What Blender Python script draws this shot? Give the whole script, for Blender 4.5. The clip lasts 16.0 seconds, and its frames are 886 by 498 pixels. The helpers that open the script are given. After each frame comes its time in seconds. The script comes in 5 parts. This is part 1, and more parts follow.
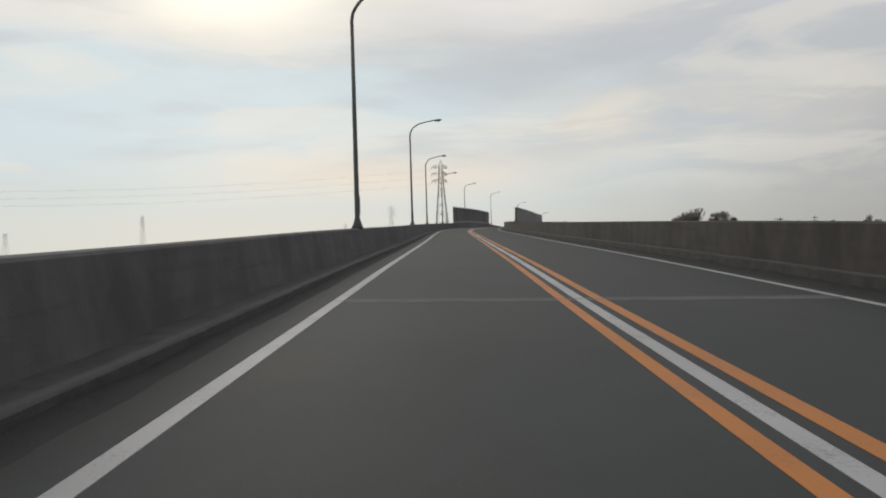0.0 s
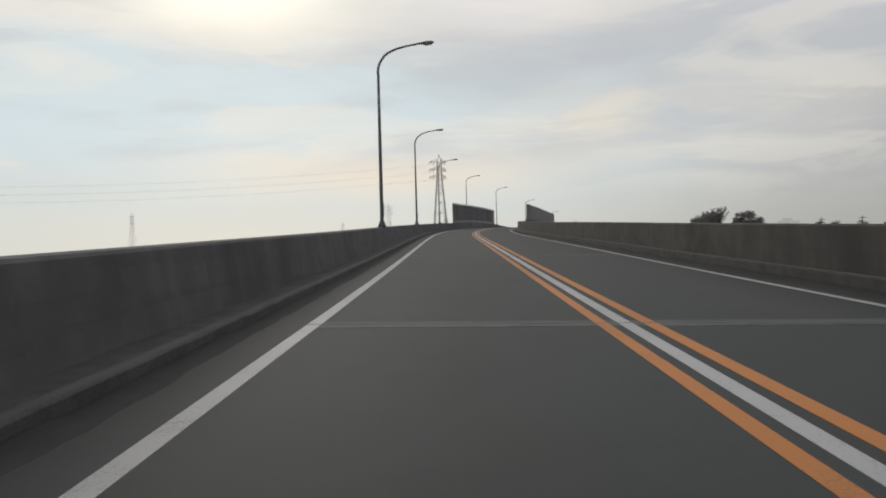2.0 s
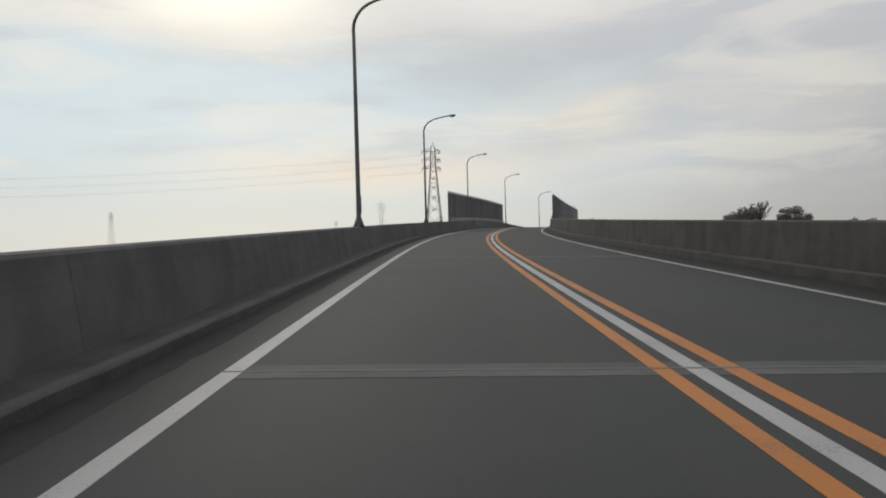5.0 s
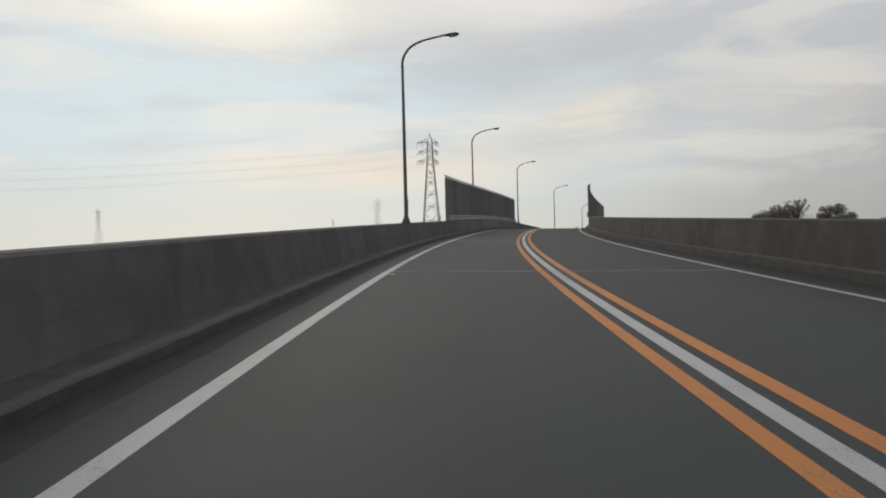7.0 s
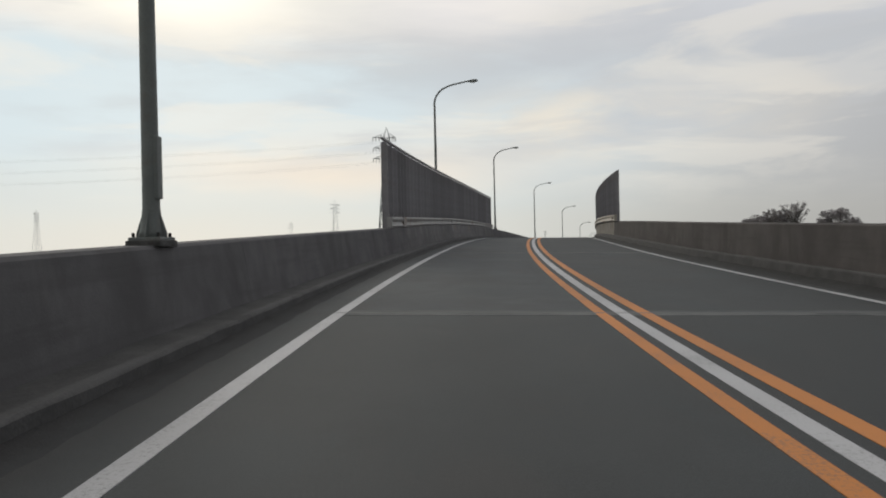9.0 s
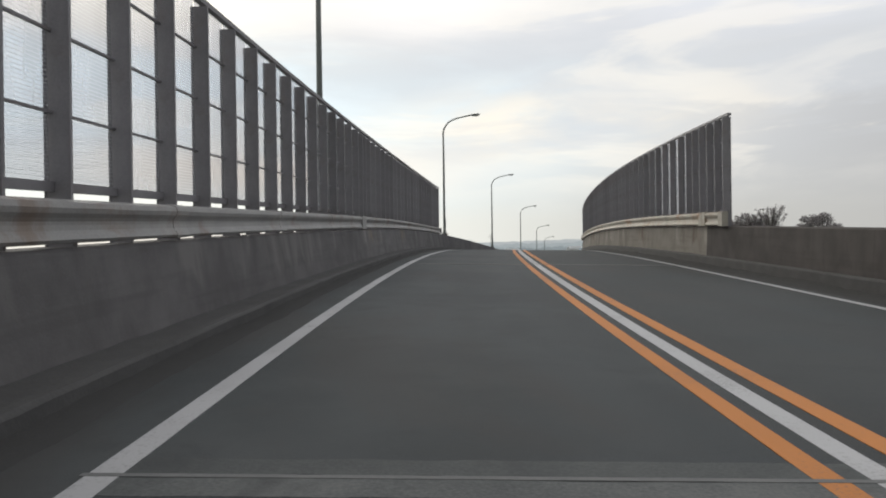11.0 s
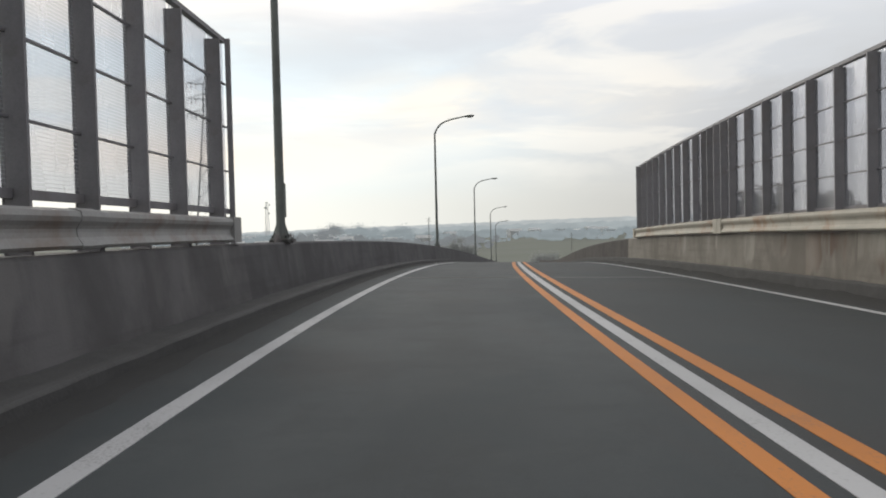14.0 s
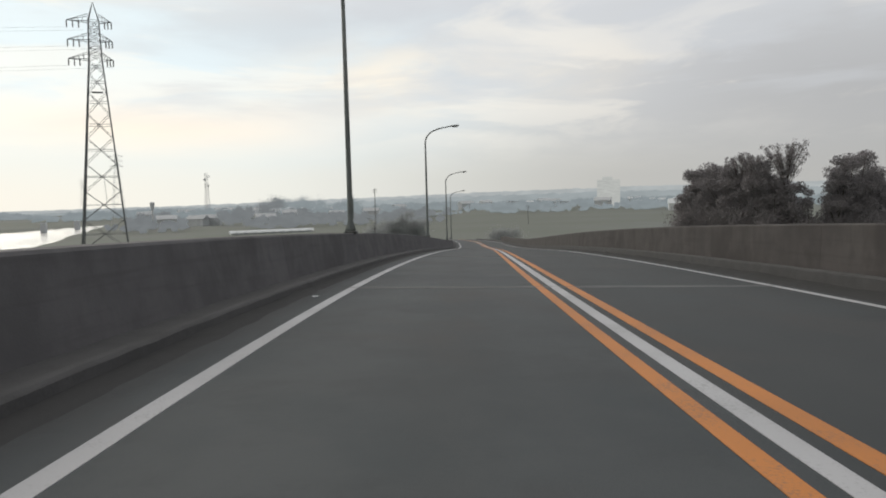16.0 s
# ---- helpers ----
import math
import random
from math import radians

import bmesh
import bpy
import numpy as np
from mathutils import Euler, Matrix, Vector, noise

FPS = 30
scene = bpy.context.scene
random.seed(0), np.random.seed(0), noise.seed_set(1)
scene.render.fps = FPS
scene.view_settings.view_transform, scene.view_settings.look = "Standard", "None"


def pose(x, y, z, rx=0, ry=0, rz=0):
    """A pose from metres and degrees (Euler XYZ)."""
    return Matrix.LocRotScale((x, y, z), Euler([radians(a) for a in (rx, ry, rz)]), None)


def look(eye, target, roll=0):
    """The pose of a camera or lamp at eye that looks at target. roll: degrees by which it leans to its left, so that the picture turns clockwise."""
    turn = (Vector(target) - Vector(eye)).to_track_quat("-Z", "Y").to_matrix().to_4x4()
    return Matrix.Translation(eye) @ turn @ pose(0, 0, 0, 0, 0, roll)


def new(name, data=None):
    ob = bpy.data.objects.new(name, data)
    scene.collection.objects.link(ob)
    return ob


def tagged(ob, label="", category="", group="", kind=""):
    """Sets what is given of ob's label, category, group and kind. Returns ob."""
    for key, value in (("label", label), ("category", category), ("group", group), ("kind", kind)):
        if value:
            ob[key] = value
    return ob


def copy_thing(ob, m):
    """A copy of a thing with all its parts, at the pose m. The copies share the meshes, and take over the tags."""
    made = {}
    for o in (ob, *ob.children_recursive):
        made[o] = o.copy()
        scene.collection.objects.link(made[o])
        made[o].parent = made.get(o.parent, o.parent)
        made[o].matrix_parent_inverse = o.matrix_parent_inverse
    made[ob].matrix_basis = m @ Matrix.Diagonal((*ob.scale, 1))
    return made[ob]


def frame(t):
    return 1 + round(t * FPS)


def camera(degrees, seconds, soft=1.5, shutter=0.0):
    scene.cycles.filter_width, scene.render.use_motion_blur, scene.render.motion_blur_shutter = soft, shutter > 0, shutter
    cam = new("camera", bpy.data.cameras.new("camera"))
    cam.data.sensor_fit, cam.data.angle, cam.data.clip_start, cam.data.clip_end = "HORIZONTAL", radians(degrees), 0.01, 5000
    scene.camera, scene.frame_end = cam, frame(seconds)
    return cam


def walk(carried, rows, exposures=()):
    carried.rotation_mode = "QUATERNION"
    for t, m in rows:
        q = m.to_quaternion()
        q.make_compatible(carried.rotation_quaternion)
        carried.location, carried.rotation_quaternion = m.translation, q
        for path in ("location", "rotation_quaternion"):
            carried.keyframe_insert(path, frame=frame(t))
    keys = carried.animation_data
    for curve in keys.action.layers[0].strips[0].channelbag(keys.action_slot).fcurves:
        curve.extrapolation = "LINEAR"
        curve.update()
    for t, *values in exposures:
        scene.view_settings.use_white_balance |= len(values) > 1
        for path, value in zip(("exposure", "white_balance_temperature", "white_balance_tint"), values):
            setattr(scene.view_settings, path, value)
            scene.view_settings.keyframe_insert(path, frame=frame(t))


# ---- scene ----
cam = camera(62.2, 16.0, soft=1.9)
PATH = [
    (0.0, (-1.747, -0.023, 1.144), (-2.010, 9.974, 1.127), -1.60),
    (0.5, (-1.858, 5.825, 1.350), (-2.121, 15.822, 1.319), -1.56),
    (1.0, (-1.925, 11.340, 1.557), (-2.186, 21.336, 1.485), -1.42),
    (1.5, (-1.997, 16.858, 1.767), (-2.252, 26.855, 1.752), -1.47),
    (2.0, (-2.066, 22.740, 1.973), (-2.317, 32.737, 1.948), -1.47),
    (2.5, (-2.123, 28.292, 2.157), (-2.384, 38.289, 2.099), -1.40),
    (3.0, (-2.189, 34.419, 2.361), (-2.421, 44.416, 2.317), -1.54),
    (3.5, (-2.243, 40.286, 2.559), (-2.437, 50.284, 2.530), -1.77),
    (4.0, (-2.293, 45.924, 2.757), (-2.439, 55.923, 2.699), -1.64),
    (4.5, (-2.352, 51.735, 2.967), (-2.525, 61.733, 2.913), -1.60),
    (5.0, (-2.414, 57.438, 3.169), (-2.609, 67.436, 3.112), -1.56),
    (5.5, (-2.476, 63.071, 3.364), (-2.685, 73.069, 3.306), -1.52),
    (6.0, (-2.530, 68.671, 3.555), (-2.735, 78.669, 3.500), -1.48),
    (6.5, (-2.567, 74.274, 3.746), (-2.747, 84.272, 3.696), -1.44),
    (7.0, (-2.594, 79.837, 3.936), (-2.770, 89.836, 3.857), -1.40),
    (7.5, (-2.576, 85.402, 4.128), (-2.710, 95.401, 4.065), -1.43),
    (8.0, (-2.528, 91.151, 4.326), (-2.563, 101.151, 4.270), -1.45),
    (8.5, (-2.371, 96.805, 4.521), (-2.218, 106.803, 4.476), -1.35),
    (9.0, (-2.124, 102.477, 4.714), (-1.772, 112.470, 4.677), -1.25),
    (9.5, (-1.786, 108.132, 4.904), (-1.228, 118.117, 4.874), -1.15),
    (10.0, (-1.356, 113.736, 5.090), (-0.594, 123.707, 5.072), -1.05),
    (10.5, (-0.842, 119.254, 5.273), (0.119, 129.208, 5.267), -0.95),
    (11.0, (-0.240, 124.564, 5.451), (0.907, 134.498, 5.421), -0.75),
    (11.5, (0.525, 130.061, 5.642), (1.823, 139.976, 5.603), -1.40),
    (12.0, (1.352, 135.574, 5.834), (2.804, 145.468, 5.806), -1.68),
    (12.5, (2.196, 140.932, 6.005), (3.799, 150.803, 5.963), -1.13),
    (13.0, (3.177, 146.432, 6.159), (4.914, 156.279, 6.046), -1.21),
    (13.5, (4.237, 151.947, 6.274), (6.108, 161.769, 6.084), -1.31),
    (14.0, (5.347, 157.411, 6.344), (7.336, 167.207, 6.062), -1.36),
    (14.5, (6.425, 162.558, 6.366), (8.531, 172.327, 5.996), -1.46),
    (15.0, (7.672, 167.892, 6.340), (9.926, 177.623, 5.864), -1.17),
    (15.5, (9.024, 173.139, 6.272), (11.443, 182.822, 5.663), -1.28),
    (16.0, (10.579, 178.877, 6.159), (13.212, 188.501, 5.487), -1.51),
]
walk(cam, [(t, look(eye, target, roll)) for t, eye, target, roll in PATH], [(0.0, 0.06), (5.0, 0.08), (8.2, 0.1), (10.4, 0.4), (11.5, 0.61), (12.0, 0.65), (12.5, 0.63), (13.5, 0.62), (14.2, 0.58), (15.0, 0.43), (16.0, 0.41)])

# ---- light: a veiled low sun ahead, thin broken cloud ----
SUN_AZ, SUN_EL = radians(-16.8), radians(17.5)
SUN_DIR = Vector((math.sin(SUN_AZ) * math.cos(SUN_EL), math.cos(SUN_AZ) * math.cos(SUN_EL), math.sin(SUN_EL)))


class Nodes:
    """A short way to write node trees."""

    def __init__(self, tree):
        self.t = tree
        tree.nodes.clear()

    def n(self, kind, ins=None):
        node = self.t.nodes.new(kind)
        return self.fill(node, ins)

    def fill(self, node, ins):
        for k, v in (ins or {}).items():
            if isinstance(v, bpy.types.NodeSocket):
                self.t.links.new(v, node.inputs[k])
            else:
                node.inputs[k].default_value = v
        return node

    def math(self, op, a, b=0.0, c=0.0, clamp=False):
        node = self.t.nodes.new("ShaderNodeMath")
        node.operation, node.use_clamp = op, clamp
        return self.fill(node, {0: a, 1: b, 2: c}).outputs[0]

    def dot(self, a, b):
        node = self.t.nodes.new("ShaderNodeVectorMath")
        node.operation = "DOT_PRODUCT"
        return self.fill(node, {0: a, 1: b}).outputs["Value"]

    def mix(self, f, a, b, blend="MIX"):
        node = self.t.nodes.new("ShaderNodeMix")
        node.data_type, node.blend_type = "RGBA", blend
        return self.fill(node, {0: f, 6: a, 7: b}).outputs[2]

    def smooth(self, x, lo, hi, first=0.0, last=1.0):
        node = self.t.nodes.new("ShaderNodeMapRange")
        node.interpolation_type = "SMOOTHSTEP"
        return self.fill(node, {0: x, 1: lo, 2: hi, 3: first, 4: last}).outputs[0]

    def noise(self, vec, scale, detail=4.0, rough=0.55, dist=0.0):
        return self.n("ShaderNodeTexNoise", {"Vector": vec, "Scale": scale, "Detail": detail, "Roughness": rough, "Distortion": dist}).outputs["Fac"]


def rgb(*c):
    return (*c, 1.0)


def srgb(r, g, b):
    return tuple(((v / 255 + 0.055) / 1.055) ** 2.4 if v > 10 else v / 255 / 12.92 for v in (r, g, b)) + (1.0,)


def build_world():
    world = bpy.data.worlds.new("sky")
    scene.world = world
    world.use_nodes = True
    k = Nodes(world.node_tree)
    d = k.n("ShaderNodeTexCoord").outputs["Generated"]
    sep = k.n("ShaderNodeSeparateXYZ", {0: d})
    x, y, z = sep.outputs
    el = k.math("ARCSINE", z)                      # radians above the horizon
    az = k.math("ARCTAN2", x, y)                   # radians, to the right of the y axis
    flat = k.n("ShaderNodeCombineXYZ", {0: az, 1: k.math("MULTIPLY", el, 3.4), 2: k.math("MULTIPLY", el, 1.5)}).outputs[0]
    n1 = k.noise(flat, 1.7, 5, 0.5, 0.5)
    n2 = k.noise(flat, 4.2, 6, 0.55, 0.3)
    n3 = k.noise(flat, 11.0, 5, 0.6, 0.2)
    streak = k.math("ADD", k.math("MULTIPLY", n1, 0.55), k.math("ADD", k.math("MULTIPLY", n2, 0.33), k.math("MULTIPLY", n3, 0.12)))
    wob = k.math("MULTIPLY", k.math("SUBTRACT", n2, 0.5), 0.06)
    e2 = k.math("ADD", el, wob)
    toward = k.dot(d, tuple(SUN_DIR))
    right = k.smooth(az, -0.05, 0.55)

    def blob(a0, e0, wa, we):
        u = k.math("DIVIDE", k.math("SUBTRACT", az, a0), wa)
        v = k.math("DIVIDE", k.math("SUBTRACT", e2, e0), we)
        r = k.math("SQRT", k.math("ADD", k.math("MULTIPLY", u, u), k.math("MULTIPLY", v, v)))
        return k.smooth(r, 1.0, 0.0)

    # colours of the cloud deck, from the horizon up
    low = k.mix(right, srgb(207, 210, 206), srgb(170, 170, 167))
    mid = k.mix(right, srgb(204, 217, 222), srgb(192, 194, 196))
    top = k.mix(right, srgb(226, 223, 217), srgb(206, 208, 213))
    col = k.mix(k.smooth(e2, 0.02, 0.15), low, mid)
    col = k.mix(k.smooth(e2, 0.235, 0.285), col, top)
    # thicker grey rolls and paler, warmer gaps
    thick = k.math("MULTIPLY", k.smooth(streak, 0.5, 0.66), k.smooth(el, 0.03, 0.16))
    col = k.mix(k.math("MULTIPLY", thick, 0.55), col, srgb(183, 186, 189))
    thin = k.math("MULTIPLY", k.smooth(streak, 0.5, 0.36), k.smooth(el, 0.02, 0.1))
    col = k.mix(k.math("MULTIPLY", thin, 0.4), col, srgb(232, 228, 220))
    col = k.mix(k.math("MULTIPLY", blob(0.32, 0.265, 0.55, 0.085), 0.65), col, srgb(184, 186, 190))
    col = k.mix(k.math("MULTIPLY", blob(0.27, 0.165, 0.36, 0.075), k.smooth(n2, 0.3, 0.62)), col, srgb(231, 221, 204))
    col = k.mix(k.math("MULTIPLY", blob(-0.1, 0.108, 0.4, 0.055), 0.8), col, srgb(234, 220, 202))
    col = k.mix(k.math("MULTIPLY", blob(0.76, 0.12, 0.5, 0.2), 0.8), col, srgb(160, 160, 161))
    # broken bright streaks between the rolls
    fine = k.n("ShaderNodeCombineXYZ", {0: k.math("MULTIPLY", az, 1.0), 1: k.math("MULTIPLY", el, 5.0), 2: 3.7}).outputs[0]
    b1 = k.noise(fine, 3.2, 5, 0.55, 0.5)
    b2 = k.noise(fine, 2.6, 5, 0.55, 0.5)
    gap = k.math("MULTIPLY", k.smooth(b1, 0.5, 0.62), k.math("MULTIPLY", k.smooth(el, 0.05, 0.12), k.smooth(el, 0.5, 0.25)))
    col = k.mix(k.math("MULTIPLY", gap, 0.38), col, srgb(232, 225, 212))
    roll = k.math("MULTIPLY", k.smooth(b2, 0.49, 0.64), k.smooth(el, 0.06, 0.16))
    col = k.mix(k.math("MULTIPLY", roll, 0.48), col, srgb(187, 190, 194))
    col = k.mix(k.math("MULTIPLY", blob(0.03, 0.2, 0.26, 0.05), 0.3), col, srgb(190, 197, 203))
    col = k.mix(k.math("MULTIPLY", blob(0.06, 0.325, 0.24, 0.07), 0.6), col, srgb(235, 230, 227))
    # the sun behind the veil
    glow = blob(-0.3, 0.345, 0.38, 0.115)
    col = k.mix(k.math("MULTIPLY", glow, 0.8), col, srgb(250, 246, 232))
    core = blob(-0.3, 0.35, 0.2, 0.09)
    col = k.mix(core, col, rgb(1.15, 1.09, 0.93))
    # away from the sun the deck is duller
    dim = k.smooth(toward, -0.5, 0.75, 0.5, 1.0)
    col = k.mix(1.0, col, k.n("ShaderNodeCombineColor", {0: dim, 1: dim, 2: dim}).outputs[0], "MULTIPLY")
    sky = k.n("ShaderNodeTexSky")
    sky.sky_type, sky.sun_disc, sky.sun_elevation, sky.sun_rotation = "NISHITA", False, SUN_EL, SUN_AZ
    clear = k.n("ShaderNodeBackground", {"Color": sky.outputs[0], "Strength": 0.08})
    cloud = k.n("ShaderNodeBackground", {"Color": col, "Strength": 1.0})
    both = k.n("ShaderNodeMixShader", {0: 0.97, 1: clear.outputs[0], 2: cloud.outputs[0]})
    k.n("ShaderNodeOutputWorld", {0: both.outputs[0]})


build_world()
sun = new("sun", bpy.data.lights.new("sun", "SUN"))
sun.data.energy, sun.data.angle, sun.data.color = 0.4, radians(16), (1.0, 0.93, 0.82)
sun.matrix_world = look(SUN_DIR * 100, (0, 0, 0))


# ---- materials ----
def surface(name, a, b, scale=3.0, rough=0.8, bump=0.2, fine=60.0, stain=None, stain_scale=0.5, stain_amount=0.5, stretch=(1, 1, 1), metal=0.0,
            vary=0.0, island=False, uv=False, spec=0.3):
    """Two tones mixed by noise at two sizes, grain in the relief, and a third tone in stains."""
    m = bpy.data.materials.new(name)
    m.use_nodes = True
    k = Nodes(m.node_tree)
    co = k.n("ShaderNodeTexCoord").outputs["UV" if uv else "Object"]
    co = k.n("ShaderNodeMapping", {0: co, 3: stretch}).outputs[0]
    n1, n2 = k.noise(co, scale, 5, 0.6), k.noise(co, fine, 3, 0.6)
    f = k.math("ADD", k.math("MULTIPLY", n1, 0.65), k.math("MULTIPLY", n2, 0.35))
    col = k.mix(k.smooth(f, 0.33, 0.67), rgb(*a), rgb(*b))
    if stain:
        n3 = k.noise(co, stain_scale, 5, 0.65, 0.4)
        col = k.mix(k.math("MULTIPLY", k.smooth(n3, 0.5, 0.68), stain_amount), col, rgb(*stain))
    if vary:
        r = k.n("ShaderNodeNewGeometry").outputs["Random Per Island"] if island else k.n("ShaderNodeObjectInfo").outputs["Random"]
        v = k.math("ADD", k.math("MULTIPLY", r, 2 * vary), 1 - vary)
        col = k.mix(1.0, col, k.n("ShaderNodeCombineColor", {0: v, 1: v, 2: v}).outputs[0], "MULTIPLY")
    h = k.n("ShaderNodeBump", {"Height": n2, "Strength": bump, "Distance": 0.01})
    ro = k.math("ADD", k.math("MULTIPLY", k.math("SUBTRACT", n1, 0.5), 0.25), rough)
    p = k.n("ShaderNodeBsdfPrincipled", {"Base Color": col, "Roughness": ro, "Metallic": metal, "Normal": h.outputs[0], "Specular IOR Level": spec})
    k.n("ShaderNodeOutputMaterial", {0: p.outputs[0]})
    return m


def asphalt_material():
    """Worn asphalt: grit, patches, two paler wheel tracks in each lane, a dark drip line between them."""
    m = bpy.data.materials.new("asphalt")
    m.use_nodes = True
    k = Nodes(m.node_tree)
    uv = k.n("ShaderNodeTexCoord").outputs["UV"]
    ob = k.n("ShaderNodeTexCoord").outputs["Object"]
    u = k.n("ShaderNodeSeparateXYZ", {0: uv}).outputs[0]
    along = k.n("ShaderNodeMapping", {0: uv, 3: (1.0, 0.06, 1.0)}).outputs[0]
    streaks = k.noise(along, 2.6, 4, 0.6)
    patches = k.noise(ob, 0.35, 5, 0.6)
    grit = k.noise(ob, 120.0, 2, 0.7)
    wob = k.math("ADD", u, k.math("MULTIPLY", k.math("SUBTRACT", streaks, 0.5), 0.5))

    def track(c, w):
        return k.smooth(k.math("ABSOLUTE", k.math("SUBTRACT", wob, c)), w, 0.0)

    wheels = k.math("ADD", k.math("ADD", track(-2.45, 0.5), track(-0.95, 0.5)), k.math("ADD", track(1.05, 0.5), track(2.6, 0.5)), clamp=True)
    drip = k.math("ADD", track(-1.7, 0.4), track(1.85, 0.4), clamp=True)
    col = k.mix(k.smooth(patches, 0.38, 0.62), rgb(0.05, 0.0565, 0.0605), rgb(0.07, 0.0775, 0.081))
    col = k.mix(k.math("MULTIPLY", wheels, 0.35), col, rgb(0.0725, 0.0795, 0.083))
    col = k.mix(k.math("MULTIPLY", drip, 0.3), col, rgb(0.05, 0.053, 0.054))
    blotch = k.noise(ob, 1.1, 5, 0.7, 0.3)
    col = k.mix(k.math("MULTIPLY", k.smooth(blotch, 0.48, 0.66), 0.5), col, rgb(0.044, 0.0475, 0.0495))
    # far lane coloured darker; the first stretch too, standing in for exposure
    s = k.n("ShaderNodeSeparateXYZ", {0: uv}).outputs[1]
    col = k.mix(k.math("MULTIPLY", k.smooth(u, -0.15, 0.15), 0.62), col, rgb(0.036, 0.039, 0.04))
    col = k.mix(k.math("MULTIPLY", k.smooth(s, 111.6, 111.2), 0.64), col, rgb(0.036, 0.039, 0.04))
    ragged = k.math("ADD", k.math("MULTIPLY", k.math("SUBTRACT", k.noise(ob, 2.2, 5, 0.7), 0.5), 0.4), k.math("MULTIPLY", k.math("SUBTRACT", streaks, 0.5), 0.25))
    ur = k.math("ADD", u, ragged)
    shoulder = k.math("ADD", k.smooth(ur, -3.55, -3.98), k.smooth(k.math("SUBTRACT", u, ragged), 3.7, 3.98), clamp=True)
    dirt = k.math("MULTIPLY", shoulder, k.smooth(streaks, 0.2, 0.45))
    col = k.mix(k.math("MULTIPLY", dirt, 0.75), col, rgb(0.044, 0.042, 0.041))
    col = k.mix(k.math("MULTIPLY", k.smooth(grit, 0.45, 0.75), 0.35), col, rgb(0.097, 0.105, 0.107))
    hue = k.noise(k.n("ShaderNodeMapping", {0: ob, 3: (1.0, 0.4, 1.0)}).outputs[0], 0.8, 4, 0.55, 0.4)
    col = k.mix(k.math("MULTIPLY", k.smooth(hue, 0.52, 0.7), 0.4), col, rgb(0.064, 0.059, 0.057))
    col = k.mix(k.math("MULTIPLY", k.smooth(hue, 0.47, 0.3), 0.45), col, rgb(0.047, 0.057, 0.062))
    h = k.n("ShaderNodeBump", {"Height": grit, "Strength": 0.35, "Distance": 0.006})
    p = k.n("ShaderNodeBsdfPrincipled", {"Base Color": col, "Roughness": 0.78, "Normal": h.outputs[0], "Specular IOR Level": 0.35})
    k.n("ShaderNodeOutputMaterial", {0: p.outputs[0]})
    return m


def paint_material(name, a, wear):
    """Road paint, worn through to the asphalt in flecks."""
    m = bpy.data.materials.new(name)
    m.use_nodes = True
    k = Nodes(m.node_tree)
    ob = k.n("ShaderNodeTexCoord").outputs["Object"]
    n1, n2, n3 = k.noise(ob, 1.4, 4, 0.6), k.noise(ob, 45.0, 4, 0.7), k.noise(ob, 0.25, 3, 0.6)
    f = k.math("ADD", k.math("MULTIPLY", n1, 0.4), k.math("MULTIPLY", n2, 0.6))
    gone = k.math("MULTIPLY", k.smooth(f, 0.51, 0.66), wear)
    col = k.mix(k.smooth(n3, 0.35, 0.7), rgb(*a), rgb(*(c * 0.8 for c in a)))
    col = k.mix(gone, col, rgb(0.1, 0.1, 0.098))
    h = k.n("ShaderNodeBump", {"Height": n2, "Strength": 0.3, "Distance": 0.004})
    p = k.n("ShaderNodeBsdfPrincipled", {"Base Color": col, "Roughness": 0.65, "Normal": h.outputs[0]})
    k.n("ShaderNodeOutputMaterial", {0: p.outputs[0]})
    return m


def sheet_material(name):
    """Thin clear sheet with fine level filaments in it: mostly see-through, with a film of dirt that scatters."""
    m = bpy.data.materials.new(name)
    m.use_nodes = True
    k = Nodes(m.node_tree)
    ob = k.n("ShaderNodeTexCoord").outputs["Object"]
    z = k.n("ShaderNodeSeparateXYZ", {0: ob}).outputs[2]
    n = k.noise(k.n("ShaderNodeMapping", {0: ob, 3: (1, 1, 0.3)}).outputs[0], 3.0, 5, 0.65)
    ripple = k.math("ABSOLUTE", k.math("SUBTRACT", k.math("FRACT", k.math("MULTIPLY", z, 31.0)), 0.5))
    line = k.smooth(ripple, 0.36, 0.47)
    rnd = k.n("ShaderNodeObjectInfo").outputs["Random"]
    t = k.n("ShaderNodeBsdfTransparent", {0: rgb(0.83, 0.835, 0.86)})
    film = k.n("ShaderNodeBsdfTranslucent", {0: rgb(0.9, 0.91, 0.93)})
    front = k.n("ShaderNodeBsdfDiffuse", {0: rgb(0.6, 0.6, 0.61)})
    dirt = k.n("ShaderNodeMixShader", {0: 0.3, 1: film.outputs[0], 2: front.outputs[0]})
    g = k.n("ShaderNodeBsdfGlossy", {0: rgb(0.9, 0.9, 0.9), "Roughness": 0.28})
    f = k.math("ADD", k.math("MULTIPLY", k.smooth(n, 0.35, 0.75), 0.05), k.math("ADD", k.math("MULTIPLY", line, 0.24), k.math("MULTIPLY", rnd, 0.03)))
    a = k.n("ShaderNodeMixShader", {0: k.math("ADD", f, 0.025), 1: t.outputs[0], 2: dirt.outputs[0]})
    b = k.n("ShaderNodeMixShader", {0: k.math("MULTIPLY", k.n("ShaderNodeFresnel", {0: 1.3}).outputs[0], 0.2), 1: a.outputs[0], 2: g.outputs[0]})
    k.n("ShaderNodeOutputMaterial", {0: b.outputs[0]})
    return m


